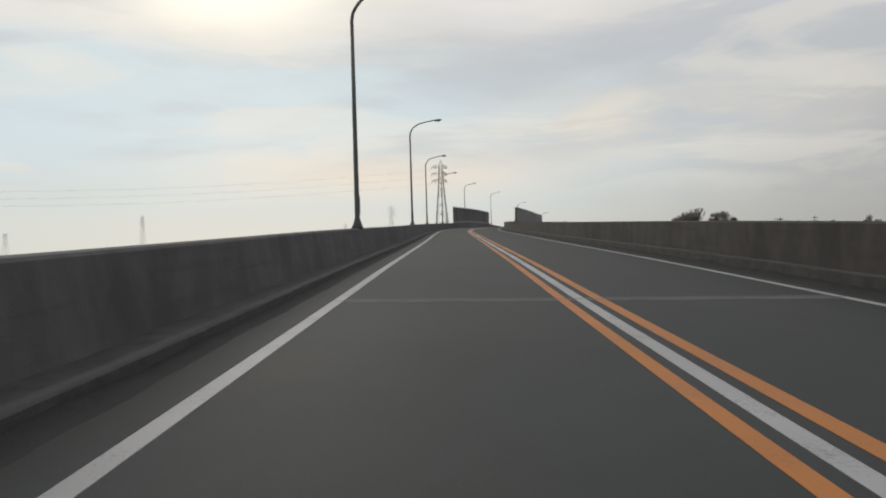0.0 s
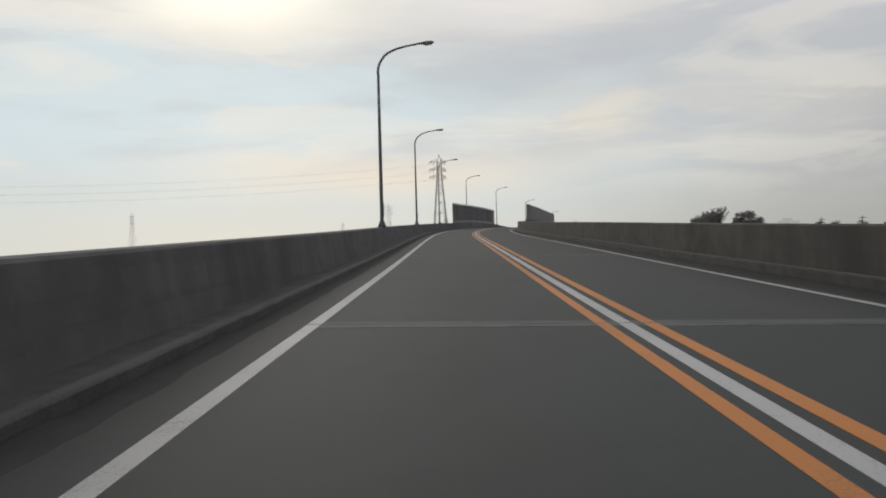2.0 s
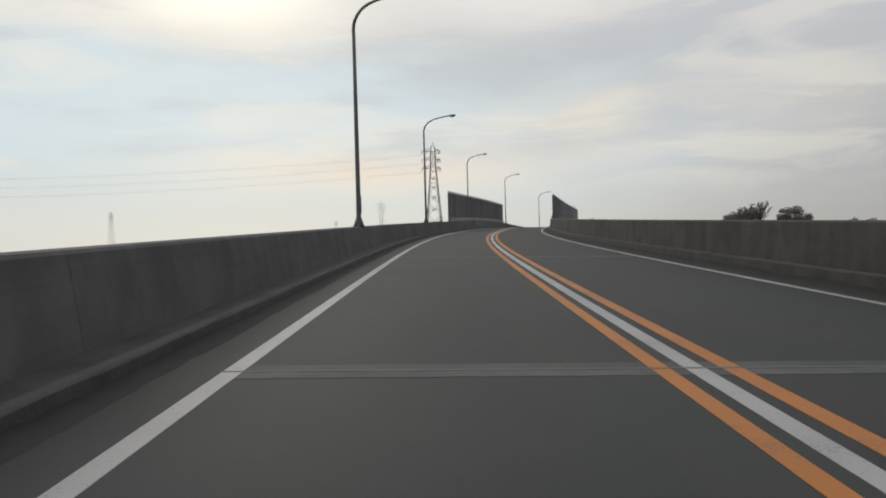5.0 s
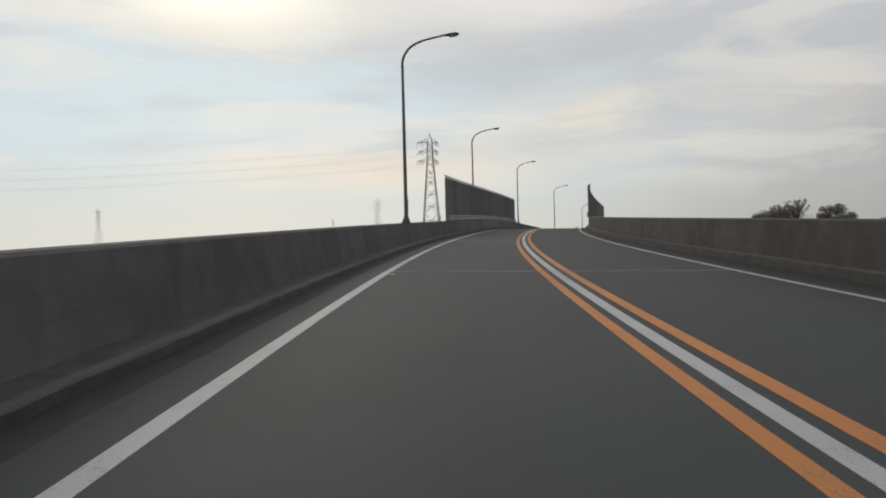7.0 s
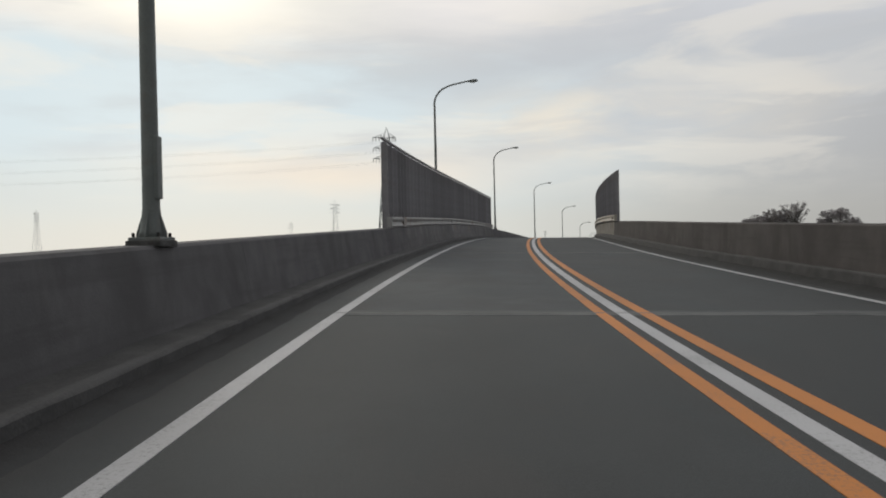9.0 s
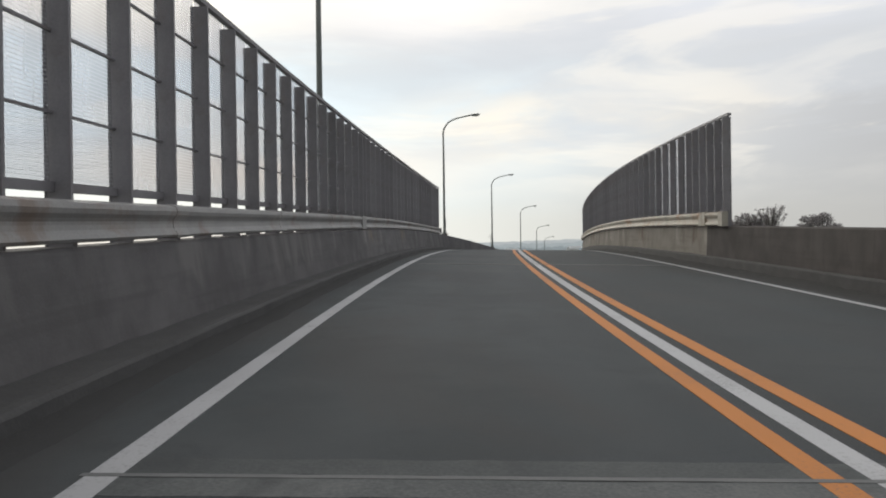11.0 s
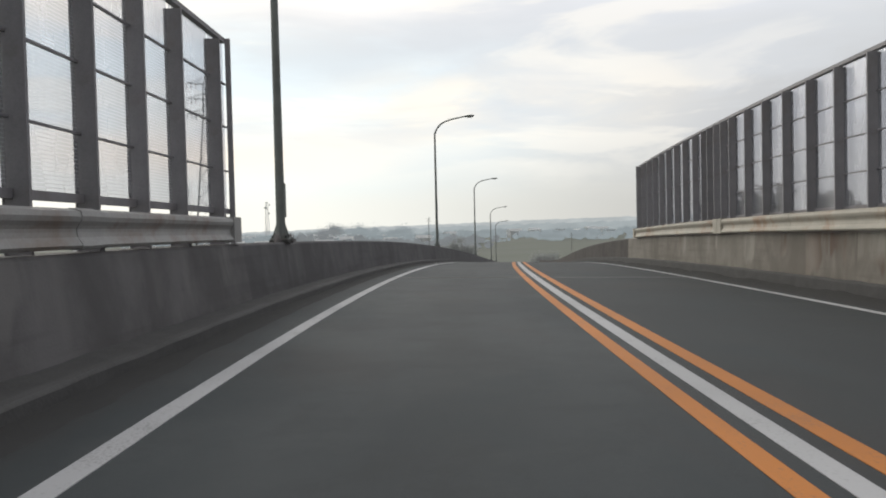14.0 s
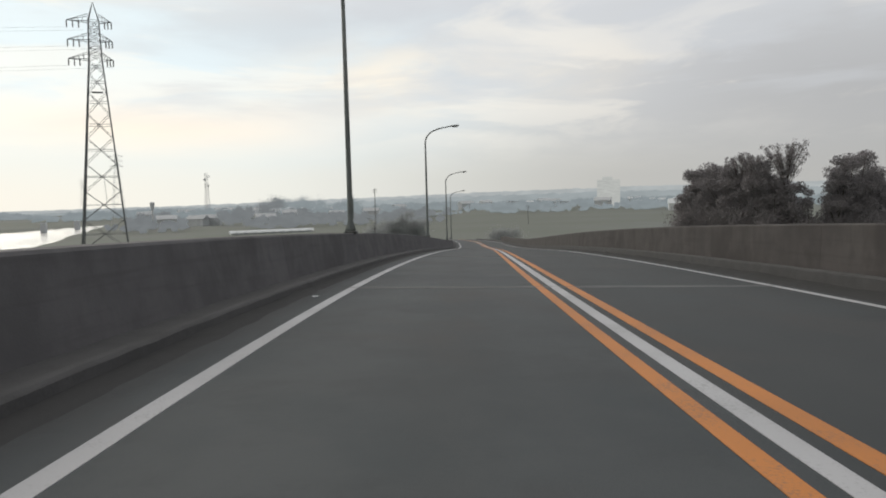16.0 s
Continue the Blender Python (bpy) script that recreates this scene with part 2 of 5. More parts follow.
def leaf_material(name, a, b, stain, scale, vary=0.25):
    """Thin leaves: half the light is scattered through them."""
    m = bpy.data.materials.new(name)
    m.use_nodes = True
    k = Nodes(m.node_tree)
    co = k.n("ShaderNodeTexCoord").outputs["Object"]
    col = k.mix(k.smooth(k.noise(co, scale, 4, 0.6), 0.35, 0.65), rgb(*a), rgb(*b))
    col = k.mix(k.math("MULTIPLY", k.smooth(k.noise(co, scale * 0.5, 4, 0.6), 0.5, 0.7), 0.6), col, rgb(*stain))
    r = k.n("ShaderNodeNewGeometry").outputs["Random Per Island"]
    v = k.math("ADD", k.math("MULTIPLY", r, 2 * vary), 1 - vary)
    col = k.mix(1.0, col, k.n("ShaderNodeCombineColor", {0: v, 1: v, 2: v}).outputs[0], "MULTIPLY")
    d = k.n("ShaderNodeBsdfDiffuse", {0: col})
    t = k.n("ShaderNodeBsdfTranslucent", {0: col})
    x = k.n("ShaderNodeMixShader", {0: 0.5, 1: d.outputs[0], 2: t.outputs[0]})
    k.n("ShaderNodeOutputMaterial", {0: x.outputs[0]})
    return m


def kerb_material():
    """Dirty dark concrete kerb whose upper arris is rubbed pale, in broken stretches."""
    m = bpy.data.materials.new("worn_kerb")
    m.use_nodes = True
    k = Nodes(m.node_tree)
    uv = k.n("ShaderNodeTexCoord").outputs["UV"]
    ob = k.n("ShaderNodeTexCoord").outputs["Object"]
    n1, n2, n3 = k.noise(ob, 2.4, 5, 0.65), k.noise(ob, 38.0, 3, 0.6), k.noise(ob, 0.7, 4, 0.6)
    col = k.mix(k.smooth(k.math("ADD", k.math("MULTIPLY", n1, 0.65), k.math("MULTIPLY", n2, 0.35)), 0.33, 0.67), rgb(0.041, 0.04, 0.04), rgb(0.077, 0.075, 0.074))
    u = k.n("ShaderNodeSeparateXYZ", {0: uv}).outputs[0]
    left = k.smooth(k.math("ABSOLUTE", k.math("ADD", u, 4.14)), 0.07, 0.03)
    right = k.smooth(k.math("ABSOLUTE", k.math("SUBTRACT", u, 4.3)), 0.05, 0.02)
    near = k.math("MULTIPLY", k.math("ADD", left, right), k.smooth(k.math("ADD", n3, k.math("MULTIPLY", n2, 0.3)), 0.45, 0.75))
    col = k.mix(near, col, rgb(0.095, 0.093, 0.093))
    # lighter grey on the crest, blended in over y 116 to 127
    crest_pale = k.smooth(k.n("ShaderNodeSeparateXYZ", {0: ob}).outputs[1], 116.0, 127.0)
    col = k.mix(k.math("MULTIPLY", crest_pale, 0.4), col, rgb(0.09, 0.088, 0.088))
    h = k.n("ShaderNodeBump", {"Height": n2, "Strength": 0.4, "Distance": 0.01})
    p = k.n("ShaderNodeBsdfPrincipled", {"Base Color": col, "Roughness": 0.9, "Normal": h.outputs[0]})
    k.n("ShaderNodeOutputMaterial", {0: p.outputs[0]})
    return m


def wall_material(name, a, b, dark, pale, runs, blotch, tint=None):
    """Weathered concrete, laid out by the way along and the height: mottling, dark blotches, and pale runs of lime that trickle down from the top.
    runs: how many of the runs show; blotch: how strong the dark stains are; tint: a second colour in some of the runs."""
    m = bpy.data.materials.new(name)
    m.use_nodes = True
    k = Nodes(m.node_tree)
    uv = k.n("ShaderNodeTexCoord").outputs["UV"]
    sep = k.n("ShaderNodeSeparateXYZ", {0: uv})
    way, high = sep.outputs[0], sep.outputs[1]

    def at(su, sv, off):
        return k.n("ShaderNodeMapping", {0: uv, 1: (off, off * 0.7, off), 3: (su, sv, 1)}).outputs[0]

    n1, n2, n3 = k.noise(at(1, 0.8, 0.0), 1.6, 5, 0.6), k.noise(at(1, 1, 3.0), 42.0, 3, 0.6), k.noise(at(1, 0.55, 9.0), 0.55, 5, 0.65, 0.5)
    col = k.mix(k.smooth(k.math("ADD", k.math("MULTIPLY", n1, 0.84), k.math("MULTIPLY", n2, 0.16)), 0.33, 0.67), rgb(*a), rgb(*b))
    col = k.mix(k.math("MULTIPLY", k.smooth(n3, 0.48, 0.66), blotch), col, rgb(*dark))
    level = k.noise(at(0.25, 6, 5.0), 1.3, 3, 0.5)
    col = k.mix(k.math("MULTIPLY", k.smooth(level, 0.52, 0.68), 0.3), col, rgb(*dark))
    # runs: bands along the wall that end at uneven heights
    band = k.noise(at(1, 0.05, 17.0), 1.05, 2, 0.45)
    thin = k.noise(at(1, 0.12, 21.0), 5.5, 3, 0.6)
    reach = k.math("ADD", k.math("MULTIPLY", k.noise(at(1, 0, 31.0), 1.9, 2, 0.5), 1.3), -0.2)
    open_to = k.smooth(k.math("SUBTRACT", high, reach), -0.06, 0.1)
    run_ = k.math("MULTIPLY", k.math("MULTIPLY", k.smooth(band, 0.52, 0.64), k.smooth(thin, 0.32, 0.58)), open_to)
    tone = rgb(*pale) if tint is None else k.mix(k.smooth(k.noise(at(0.6, 0.6, 41.0), 0.9, 2, 0.5), 0.46, 0.6), rgb(*pale), rgb(*tint))
    col = k.mix(k.math("MULTIPLY", run_, runs), col, tone)
    h = k.n("ShaderNodeBump", {"Height": k.math("ADD", n2, k.math("MULTIPLY", n1, 0.6)), "Strength": 0.22, "Distance": 0.01})
    r = k.math("ADD", k.math("MULTIPLY", k.n("ShaderNodeObjectInfo").outputs["Random"], 0.08), 0.96)
    col = k.mix(1.0, col, k.n("ShaderNodeCombineColor", {0: r, 1: r, 2: r}).outputs[0], "MULTIPLY")
    p = k.n("ShaderNodeBsdfPrincipled", {"Base Color": col, "Roughness": 0.9, "Normal": h.outputs[0], "Specular IOR Level": 0.3})
    k.n("ShaderNodeOutputMaterial", {0: p.outputs[0]})
    return m


def dirt_material():
    """Swept grit: dark damp soil where it lies thick, thinning out to grey road dust."""
    m = bpy.data.materials.new("road_dirt")
    m.use_nodes = True
    k = Nodes(m.node_tree)
    uv = k.n("ShaderNodeTexCoord").outputs["UV"]
    ob = k.n("ShaderNodeTexCoord").outputs["Object"]
    f = k.n("ShaderNodeSeparateXYZ", {0: uv}).outputs[0]
    n1, n2 = k.noise(ob, 4.0, 5, 0.65), k.noise(ob, 75.0, 3, 0.65)
    thick = k.smooth(k.math("ADD", f, k.math("MULTIPLY", k.math("SUBTRACT", n1, 0.5), 0.9)), 0.05, 0.95)
    col = k.mix(thick, rgb(0.056, 0.057, 0.058), rgb(0.038, 0.037, 0.037))
    col = k.mix(k.math("MULTIPLY", k.smooth(n2, 0.5, 0.7), 0.45), col, rgb(0.075, 0.074, 0.072))
    # blends to a lighter grey on the crest, over y 116 to 127
    crest_pale = k.smooth(k.n("ShaderNodeSeparateXYZ", {0: ob}).outputs[1], 116.0, 127.0)
    col = k.mix(k.math("MULTIPLY", crest_pale, 0.5), col, rgb(0.066, 0.065, 0.064))
    h = k.n("ShaderNodeBump", {"Height": n2, "Strength": 0.6, "Distance": 0.01})
    p = k.n("ShaderNodeBsdfPrincipled", {"Base Color": col, "Roughness": 0.95, "Normal": h.outputs[0], "Specular IOR Level": 0.2})
    k.n("ShaderNodeOutputMaterial", {0: p.outputs[0]})
    return m


M_KERB_WORN = kerb_material()
M_ASPHALT = asphalt_material()
M_WHITE = paint_material("white_paint", (0.51, 0.51, 0.522), 0.5)
M_ORANGE = paint_material("orange_paint", (0.585, 0.21, 0.036), 0.55)
M_JOINT = surface("joint_concrete", (0.08, 0.086, 0.088), (0.165, 0.17, 0.167), 1.3, 0.8, 0.3, 50, stain=(0.062, 0.066, 0.068), stain_scale=0.8, stain_amount=0.8)
M_JOINT_FAR = surface("joint_concrete_dull", (0.072, 0.078, 0.08), (0.125, 0.13, 0.129), 1.5, 0.8, 0.3, 50, stain=(0.058, 0.062, 0.064), stain_scale=0.9, stain_amount=0.85)
M_JOINT_SEAL = surface("joint_rubber", (0.15, 0.155, 0.155), (0.2, 0.2, 0.198), 4, 0.8, 0.2, 60)
M_STEEL_DARK = surface("dark_steel", (0.03, 0.03, 0.03), (0.06, 0.058, 0.055), 6, 0.6, 0.2, 80, metal=0.5)
M_WALL_L = wall_material("weathered_concrete", (0.105, 0.102, 0.105), (0.142, 0.138, 0.141), (0.075, 0.072, 0.073), (0.18, 0.176, 0.175), 0.25, 0.6)
M_WALL_R = wall_material("brown_grey_concrete", (0.074, 0.067, 0.065), (0.102, 0.092, 0.088), (0.056, 0.049, 0.047), (0.13, 0.12, 0.11), 0.3, 0.65)
M_WALL_NEW = wall_material("beige_concrete", (0.214, 0.197, 0.174), (0.282, 0.26, 0.23), (0.142, 0.124, 0.106), (0.38, 0.352, 0.31), 0.8, 0.6, (0.14, 0.095, 0.075))
M_WALL_STREAK = wall_material("streaked_grey_concrete", (0.145, 0.14, 0.141), (0.208, 0.201, 0.202), (0.106, 0.101, 0.1), (0.31, 0.298, 0.282), 0.7, 0.5, (0.28, 0.232, 0.175))
M_WALL_MID = wall_material("grey_concrete", (0.13, 0.125, 0.126), (0.182, 0.176, 0.177), (0.095, 0.091, 0.091), (0.24, 0.232, 0.225), 0.6, 0.55)
M_DIRT = dirt_material()
M_KERB = surface("kerb_concrete", (0.05, 0.049, 0.048), (0.115, 0.113, 0.11), 2.4, 0.9, 0.45, 35, stain=(0.038, 0.036, 0.034), stain_scale=1.3, stain_amount=0.85)
M_LAMP = surface("lamp_pole_paint", (0.13, 0.145, 0.14), (0.19, 0.205, 0.195), 2.5, 0.55, 0.1, 70, stain=(0.14, 0.09, 0.06), stain_scale=3, stain_amount=0.35, spec=0.4)
M_HEAD = surface("lamp_head_metal", (0.16, 0.17, 0.165), (0.22, 0.23, 0.22), 5, 0.5, 0.1, 80, metal=0.3)
M_GLASS = surface("lamp_glass", (0.45, 0.46, 0.45), (0.55, 0.56, 0.54), 8, 0.15, 0.02, 90)
M_POST = surface("brown_grey_steel_post", (0.232, 0.226, 0.238), (0.3, 0.29, 0.305), 3, 0.6, 0.15, 60, stain=(0.14, 0.1, 0.075), stain_scale=1.5, stain_amount=0.3, vary=0.12)
M_BEAM = surface("pale_steel_beam", (0.3, 0.295, 0.288), (0.405, 0.398, 0.39), 1.6, 0.55, 0.15, 50, stain=(0.2, 0.12, 0.07), stain_scale=0.8, stain_amount=0.6, vary=0.06)
M_BEAM_CREAM = surface("cream_steel_beam", (0.36, 0.335, 0.285), (0.46, 0.43, 0.37), 1.6, 0.55, 0.15, 50, stain=(0.3, 0.17, 0.09), stain_scale=0.9, stain_amount=0.75, vary=0.08)
M_SHEET = sheet_material("clear_sheet")
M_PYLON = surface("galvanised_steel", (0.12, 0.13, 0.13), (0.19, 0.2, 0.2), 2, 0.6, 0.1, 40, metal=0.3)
# steel of far towers: the same metal with haze painted into its colour
M_PYLON_FAR = surface("hazed_galvanised_steel", (0.4, 0.41, 0.42), (0.5, 0.51, 0.52), 2, 0.6, 0.1, 40)
M_INSUL = surface("insulator_porcelain", (0.06, 0.055, 0.05), (0.1, 0.09, 0.08), 5, 0.4, 0.05, 50)
M_CABLE = surface("cable", (0.12, 0.12, 0.12), (0.18, 0.18, 0.18), 5, 0.6, 0.05, 50)
M_BARK = surface("bark", (0.06, 0.052, 0.045), (0.11, 0.095, 0.08), 4, 0.95, 0.5, 30)
# leaf tones lifted above natural foliage, some haze put into the colour
M_LEAF = leaf_material("dull_leaves", (0.25, 0.237, 0.242), (0.31, 0.291, 0.295), (0.36, 0.32, 0.308), 0.25, 0.12)
M_TWIG = surface("twigs", (0.17, 0.15, 0.13), (0.24, 0.21, 0.18), 3, 0.95, 0.2, 30)
# grass greyed and lightened: distance haze is mixed into its colour
M_GRASS = surface("hazed_winter_grass", (0.178, 0.187, 0.165), (0.163, 0.178, 0.146), 0.02, 0.95, 0.4, 1.4, stain=(0.19, 0.203, 0.19), stain_scale=0.008, stain_amount=0.8)
M_WATER = surface("river_water", (0.2, 0.21, 0.21), (0.26, 0.27, 0.26), 0.05, 0.16, 0.12, 1.2, spec=0.6)
# far town colours lifted pale and level; haze put into the base colour
M_ROOF = surface("hazed_roof_tiles", (0.52, 0.535, 0.545), (0.6, 0.61, 0.615), 0.8, 0.8, 0.2, 12, vary=0.08)
M_HOUSE = surface("hazed_house_render", (0.6, 0.615, 0.62), (0.68, 0.69, 0.695), 0.6, 0.85, 0.1, 10, vary=0.1)
M_SHED = surface("white_sheet_roof", (0.68, 0.7, 0.7), (0.78, 0.8, 0.8), 0.5, 0.5, 0.05, 8)
M_PANE = surface("hazed_window_pane", (0.5, 0.515, 0.525), (0.56, 0.57, 0.58), 2, 0.5, 0.02, 20)
# leaves of farther evergreens: a paler colour standing in for haze
M_LEAF_HAZED = leaf_material("hazed_evergreen", (0.4, 0.415, 0.415), (0.48, 0.49, 0.485), (0.44, 0.445, 0.44), 0.4, 0.1)
M_WOODPOLE = surface("concrete_pole", (0.2, 0.2, 0.19), (0.28, 0.28, 0.27), 3, 0.85, 0.2, 40)


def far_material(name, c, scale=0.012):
    """Plain backdrop of far hills and woods: a glow with haze in its colour."""
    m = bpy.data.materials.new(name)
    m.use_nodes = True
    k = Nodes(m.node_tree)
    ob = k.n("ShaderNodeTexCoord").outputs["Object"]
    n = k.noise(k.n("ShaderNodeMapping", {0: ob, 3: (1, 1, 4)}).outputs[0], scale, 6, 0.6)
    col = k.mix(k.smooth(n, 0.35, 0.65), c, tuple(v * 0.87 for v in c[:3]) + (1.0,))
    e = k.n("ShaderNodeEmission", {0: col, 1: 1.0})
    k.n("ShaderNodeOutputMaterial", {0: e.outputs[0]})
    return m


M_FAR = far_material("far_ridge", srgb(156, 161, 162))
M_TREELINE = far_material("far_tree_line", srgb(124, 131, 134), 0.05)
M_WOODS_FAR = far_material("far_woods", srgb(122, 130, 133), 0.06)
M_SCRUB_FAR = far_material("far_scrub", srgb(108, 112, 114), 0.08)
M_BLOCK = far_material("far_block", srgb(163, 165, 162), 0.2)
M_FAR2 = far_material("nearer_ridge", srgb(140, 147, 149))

# ---- the line of the road: bend and grade along its length ----
STEP, START = 12.0, -24.0
BEND = [0.44, 0.43, 0.36, 0.2, -0.05, -0.21, -0.17, 0.02, 0.77, 1.95, 2.79, 3.0, 2.9, 2.67, 2.44, 2.63, 3.03, 2.9, 1.9, 0.79, 0.15, -0.13, -0.32, -0.56, -0.78, -0.91, -0.94, -0.88, -0.77, -0.64, -0.5, -0.36, -0.22, -0.09, 0.04, 0.16]          # thousandths of a radian a metre, to the right
GRADE = [2.37, 2.88, 3.39, 3.9, 3.3, 3.34, 3.64, 3.46, 3.4, 3.46, 3.44, 3.34, 3.31, 3.57, 2.81, 1.14, -0.88, -2.29, -3.9, -5.02, -5.74, -6.23, -6.47, -6.35, -5.87, -5.12, -4.19, -3.6, -4.3, -4.6, -4.8, -4.8, -4.8, -4.6, -4.2, -0.0]         # hundredths of a radian
BANK = -0.018           # the road leans down to its right
S_GRID = np.arange(-40.0, 500.5, 1.0)
knots = START + STEP * np.arange(len(BEND))
bend = np.interp(S_GRID, knots, BEND) * 1e-3
bend[S_GRID > 396] = 0
grade = np.interp(S_GRID, knots, GRADE) * 1e-2


def run(a):
    c = np.concatenate([[0], np.cumsum((a[1:] + a[:-1]) / 2)])
    return c - c[40]


HEAD = run(bend) - radians(0.75)
LINE = np.stack([run(np.sin(HEAD) * np.cos(grade)), run(np.cos(HEAD) * np.cos(grade)), run(np.sin(grade))], 1)
GROUND = -5.0


def on_road(s, u, h=0.0):
    """The point s metres along, u to the right of the centre line, h over the surface."""
    x, y, z, a = (float(np.interp(s, S_GRID, c)) for c in (LINE[:, 0], LINE[:, 1], LINE[:, 2], HEAD))
    return Vector((x + u * math.cos(a), y - u * math.sin(a), z + h + BANK * u))


def heading(s):
    return float(np.interp(s, S_GRID, HEAD))


def road_pose(s, u, h=0.0):
    """A pose whose x runs to the right across the road and y along it."""
    return Matrix.Translation(on_road(s, u, h)) @ Matrix.Rotation(-heading(s), 4, "Z")


# ---- mesh helpers ----
def link_mesh(name, verts, faces, mat, parent=None, uvs=None, smooth=False):
    me = bpy.data.meshes.new(name)
    me.from_pydata([tuple(v) for v in verts], [], faces)
    if uvs is not None:
        layer = me.uv_layers.new(name="UVMap")
        for loop in me.loops:
            layer.data[loop.index].uv = uvs[loop.vertex_index]
    me.materials.append(mat)
    if smooth:
        me.shade_smooth()
    me.update()
    ob = new(name, me)
    if parent:
        ob.parent = parent
    return ob


def part(name, bm, mat, parent=None, label="", smooth=False):
    """Links a bmesh as one mesh object."""
    bmesh.ops.recalc_face_normals(bm, faces=bm.faces)
    me = bpy.data.meshes.new(name)
    bm.to_mesh(me)
    bm.free()
    me.materials.append(mat)
    if smooth:
        me.shade_smooth()
    ob = new(name, me)
    if parent:
        ob.parent = parent
    if label:
        ob["label"] = label
    return ob


def sharing(name, me, m, parent):
    ob = new(name, me)
    ob.parent = parent
    ob.matrix_basis = m
    return ob


def empty(name, m=None, **tags):
    ob = new(name)
    ob.empty_display_size = 0.3
    if m is not None:
        ob.matrix_basis = m
    return tagged(ob, **tags)


def sweep(name, profile, stations, mat, parent=None, closed=True, uv=False, caps=True, smooth=False, flat_bottom=None, rough=0.0):
    """Carries a cross-section of (u, h) points along the road, worn uneven by rough metres."""
    n = len(profile)
    verts, faces, uvs = [], [], []
    for s in stations:
        for u, h in profile:
            p = on_road(s, u, h)
            if rough and h > 0.02:
                p = on_road(s, u + rough * noise.noise(Vector((s * 2.3, u * 9, 1))), h + rough * noise.noise(Vector((s * 1.7, u * 9, 5))))
            if flat_bottom is not None and h <= -50:
                p.z = flat_bottom
            verts.append(p)
            uvs.append((s, h) if uv == "wall" else (u, s))
    last = n if closed else n - 1
    for i in range(len(stations) - 1):
        for j in range(last):
            a, b = i * n + j, i * n + (j + 1) % n
            faces.append((a, b, b + n, a + n))
    if closed and caps:
        faces.append(tuple(range(n))[::-1])
        faces.append(tuple(range((len(stations) - 1) * n, len(stations) * n)))
    return link_mesh(name, verts, faces, mat, parent, uvs if uv else None, smooth)


def span(a, b, step):
    n = max(1, int(round((b - a) / step)))
    return [a + (b - a) * i / n for i in range(n + 1)]


def box(bm, x0, x1, y0, y1, z0, z1, bevel=0.0):
    r = bmesh.ops.create_cube(bm, size=1.0, matrix=Matrix.Translation(((x0 + x1) / 2, (y0 + y1) / 2, (z0 + z1) / 2)) @ Matrix.Diagonal((x1 - x0, y1 - y0, z1 - z0, 1)))
    if bevel:
        edges = list({e for v in r["verts"] for e in v.link_edges})
        bmesh.ops.bevel(bm, geom=edges, offset=bevel, segments=2, profile=0.6, affect="EDGES")
    return bm


def bar(bm, a, b, r0, r1=None, sides=4):
    """A straight member from a to b."""
    a, b = Vector(a), Vector(b)
    r1 = r0 if r1 is None else r1
    d = (b - a).normalized()
    q = d.to_track_quat("Z", "Y")
    rings = []
    for p, r in ((a, r0), (b, r1)):
        rings.append([bm.verts.new(p + q @ Vector((r * math.cos(2 * math.pi * (i + 0.5) / sides), r * math.sin(2 * math.pi * (i + 0.5) / sides), 0))) for i in range(sides)])
    for i in range(sides):
        j = (i + 1) % sides
        bm.faces.new((rings[0][i], rings[0][j], rings[1][j], rings[1][i]))
    bm.faces.new(rings[0][::-1])
    bm.faces.new(rings[1])


def tube(bm, pts, radii, sides=12):
    """A bent tube through pts."""
    pts = [Vector(p) for p in pts]
    rings = []
    q = last = None
    for i, p in enumerate(pts):
        d = (pts[min(i + 1, len(pts) - 1)] - pts[max(i - 1, 0)]).normalized()
        q = d.to_track_quat("Z", "Y") if q is None else last.rotation_difference(d) @ q
        last = d
        rings.append([bm.verts.new(p + q @ Vector((radii[i] * math.cos(2 * math.pi * k / sides), radii[i] * math.sin(2 * math.pi * k / sides), 0))) for k in range(sides)])
    for a, b in zip(rings, rings[1:]):
        for k in range(sides):
            j = (k + 1) % sides
            bm.faces.new((a[k], a[j], b[j], b[k]))
    bm.faces.new(rings[0][::-1])
    bm.faces.new(rings[-1])


# ---- road ----
S_A, S_B = -36.0, 470.0
JOINTS = [-5.9] + [10.32, 30.81, 46.93, 62.9, 78.82, 94.92, 111.3, 127.67, 143.96, 175.4, 192.04] + [208.2 + 16.2 * i for i in range(8)]
STATIONS = sorted({round(s, 3) for s in span(S_A, S_B, 2.0)} | {round(s + d, 3) for s in JOINTS for d in (-0.24, 0.24)})
LEFT_LINE, RIGHT_LINE = -3.4, 3.625
WALL_L, WALL_R = -4.47, 4.4           # feet of the parapets' inner faces
KERB_L, KERB_R = -4.06, 4.22
TOP_L, TOP_R = 0.908, 1.036
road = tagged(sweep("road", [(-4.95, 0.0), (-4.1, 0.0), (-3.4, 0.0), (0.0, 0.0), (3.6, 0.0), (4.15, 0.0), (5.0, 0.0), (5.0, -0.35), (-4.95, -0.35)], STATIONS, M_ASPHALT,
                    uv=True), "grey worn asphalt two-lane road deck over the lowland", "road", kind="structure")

tagged(sweep("embankment", [(-4.9, -0.352), (4.94, -0.352), (4.94, -60), (-4.9, -60)], span(S_A, S_B, 4.0), M_WALL_R, flat_bottom=GROUND - 1.0, uv="wall"),
       "concrete-faced embankment carrying the road deck", "embankment", kind="structure")


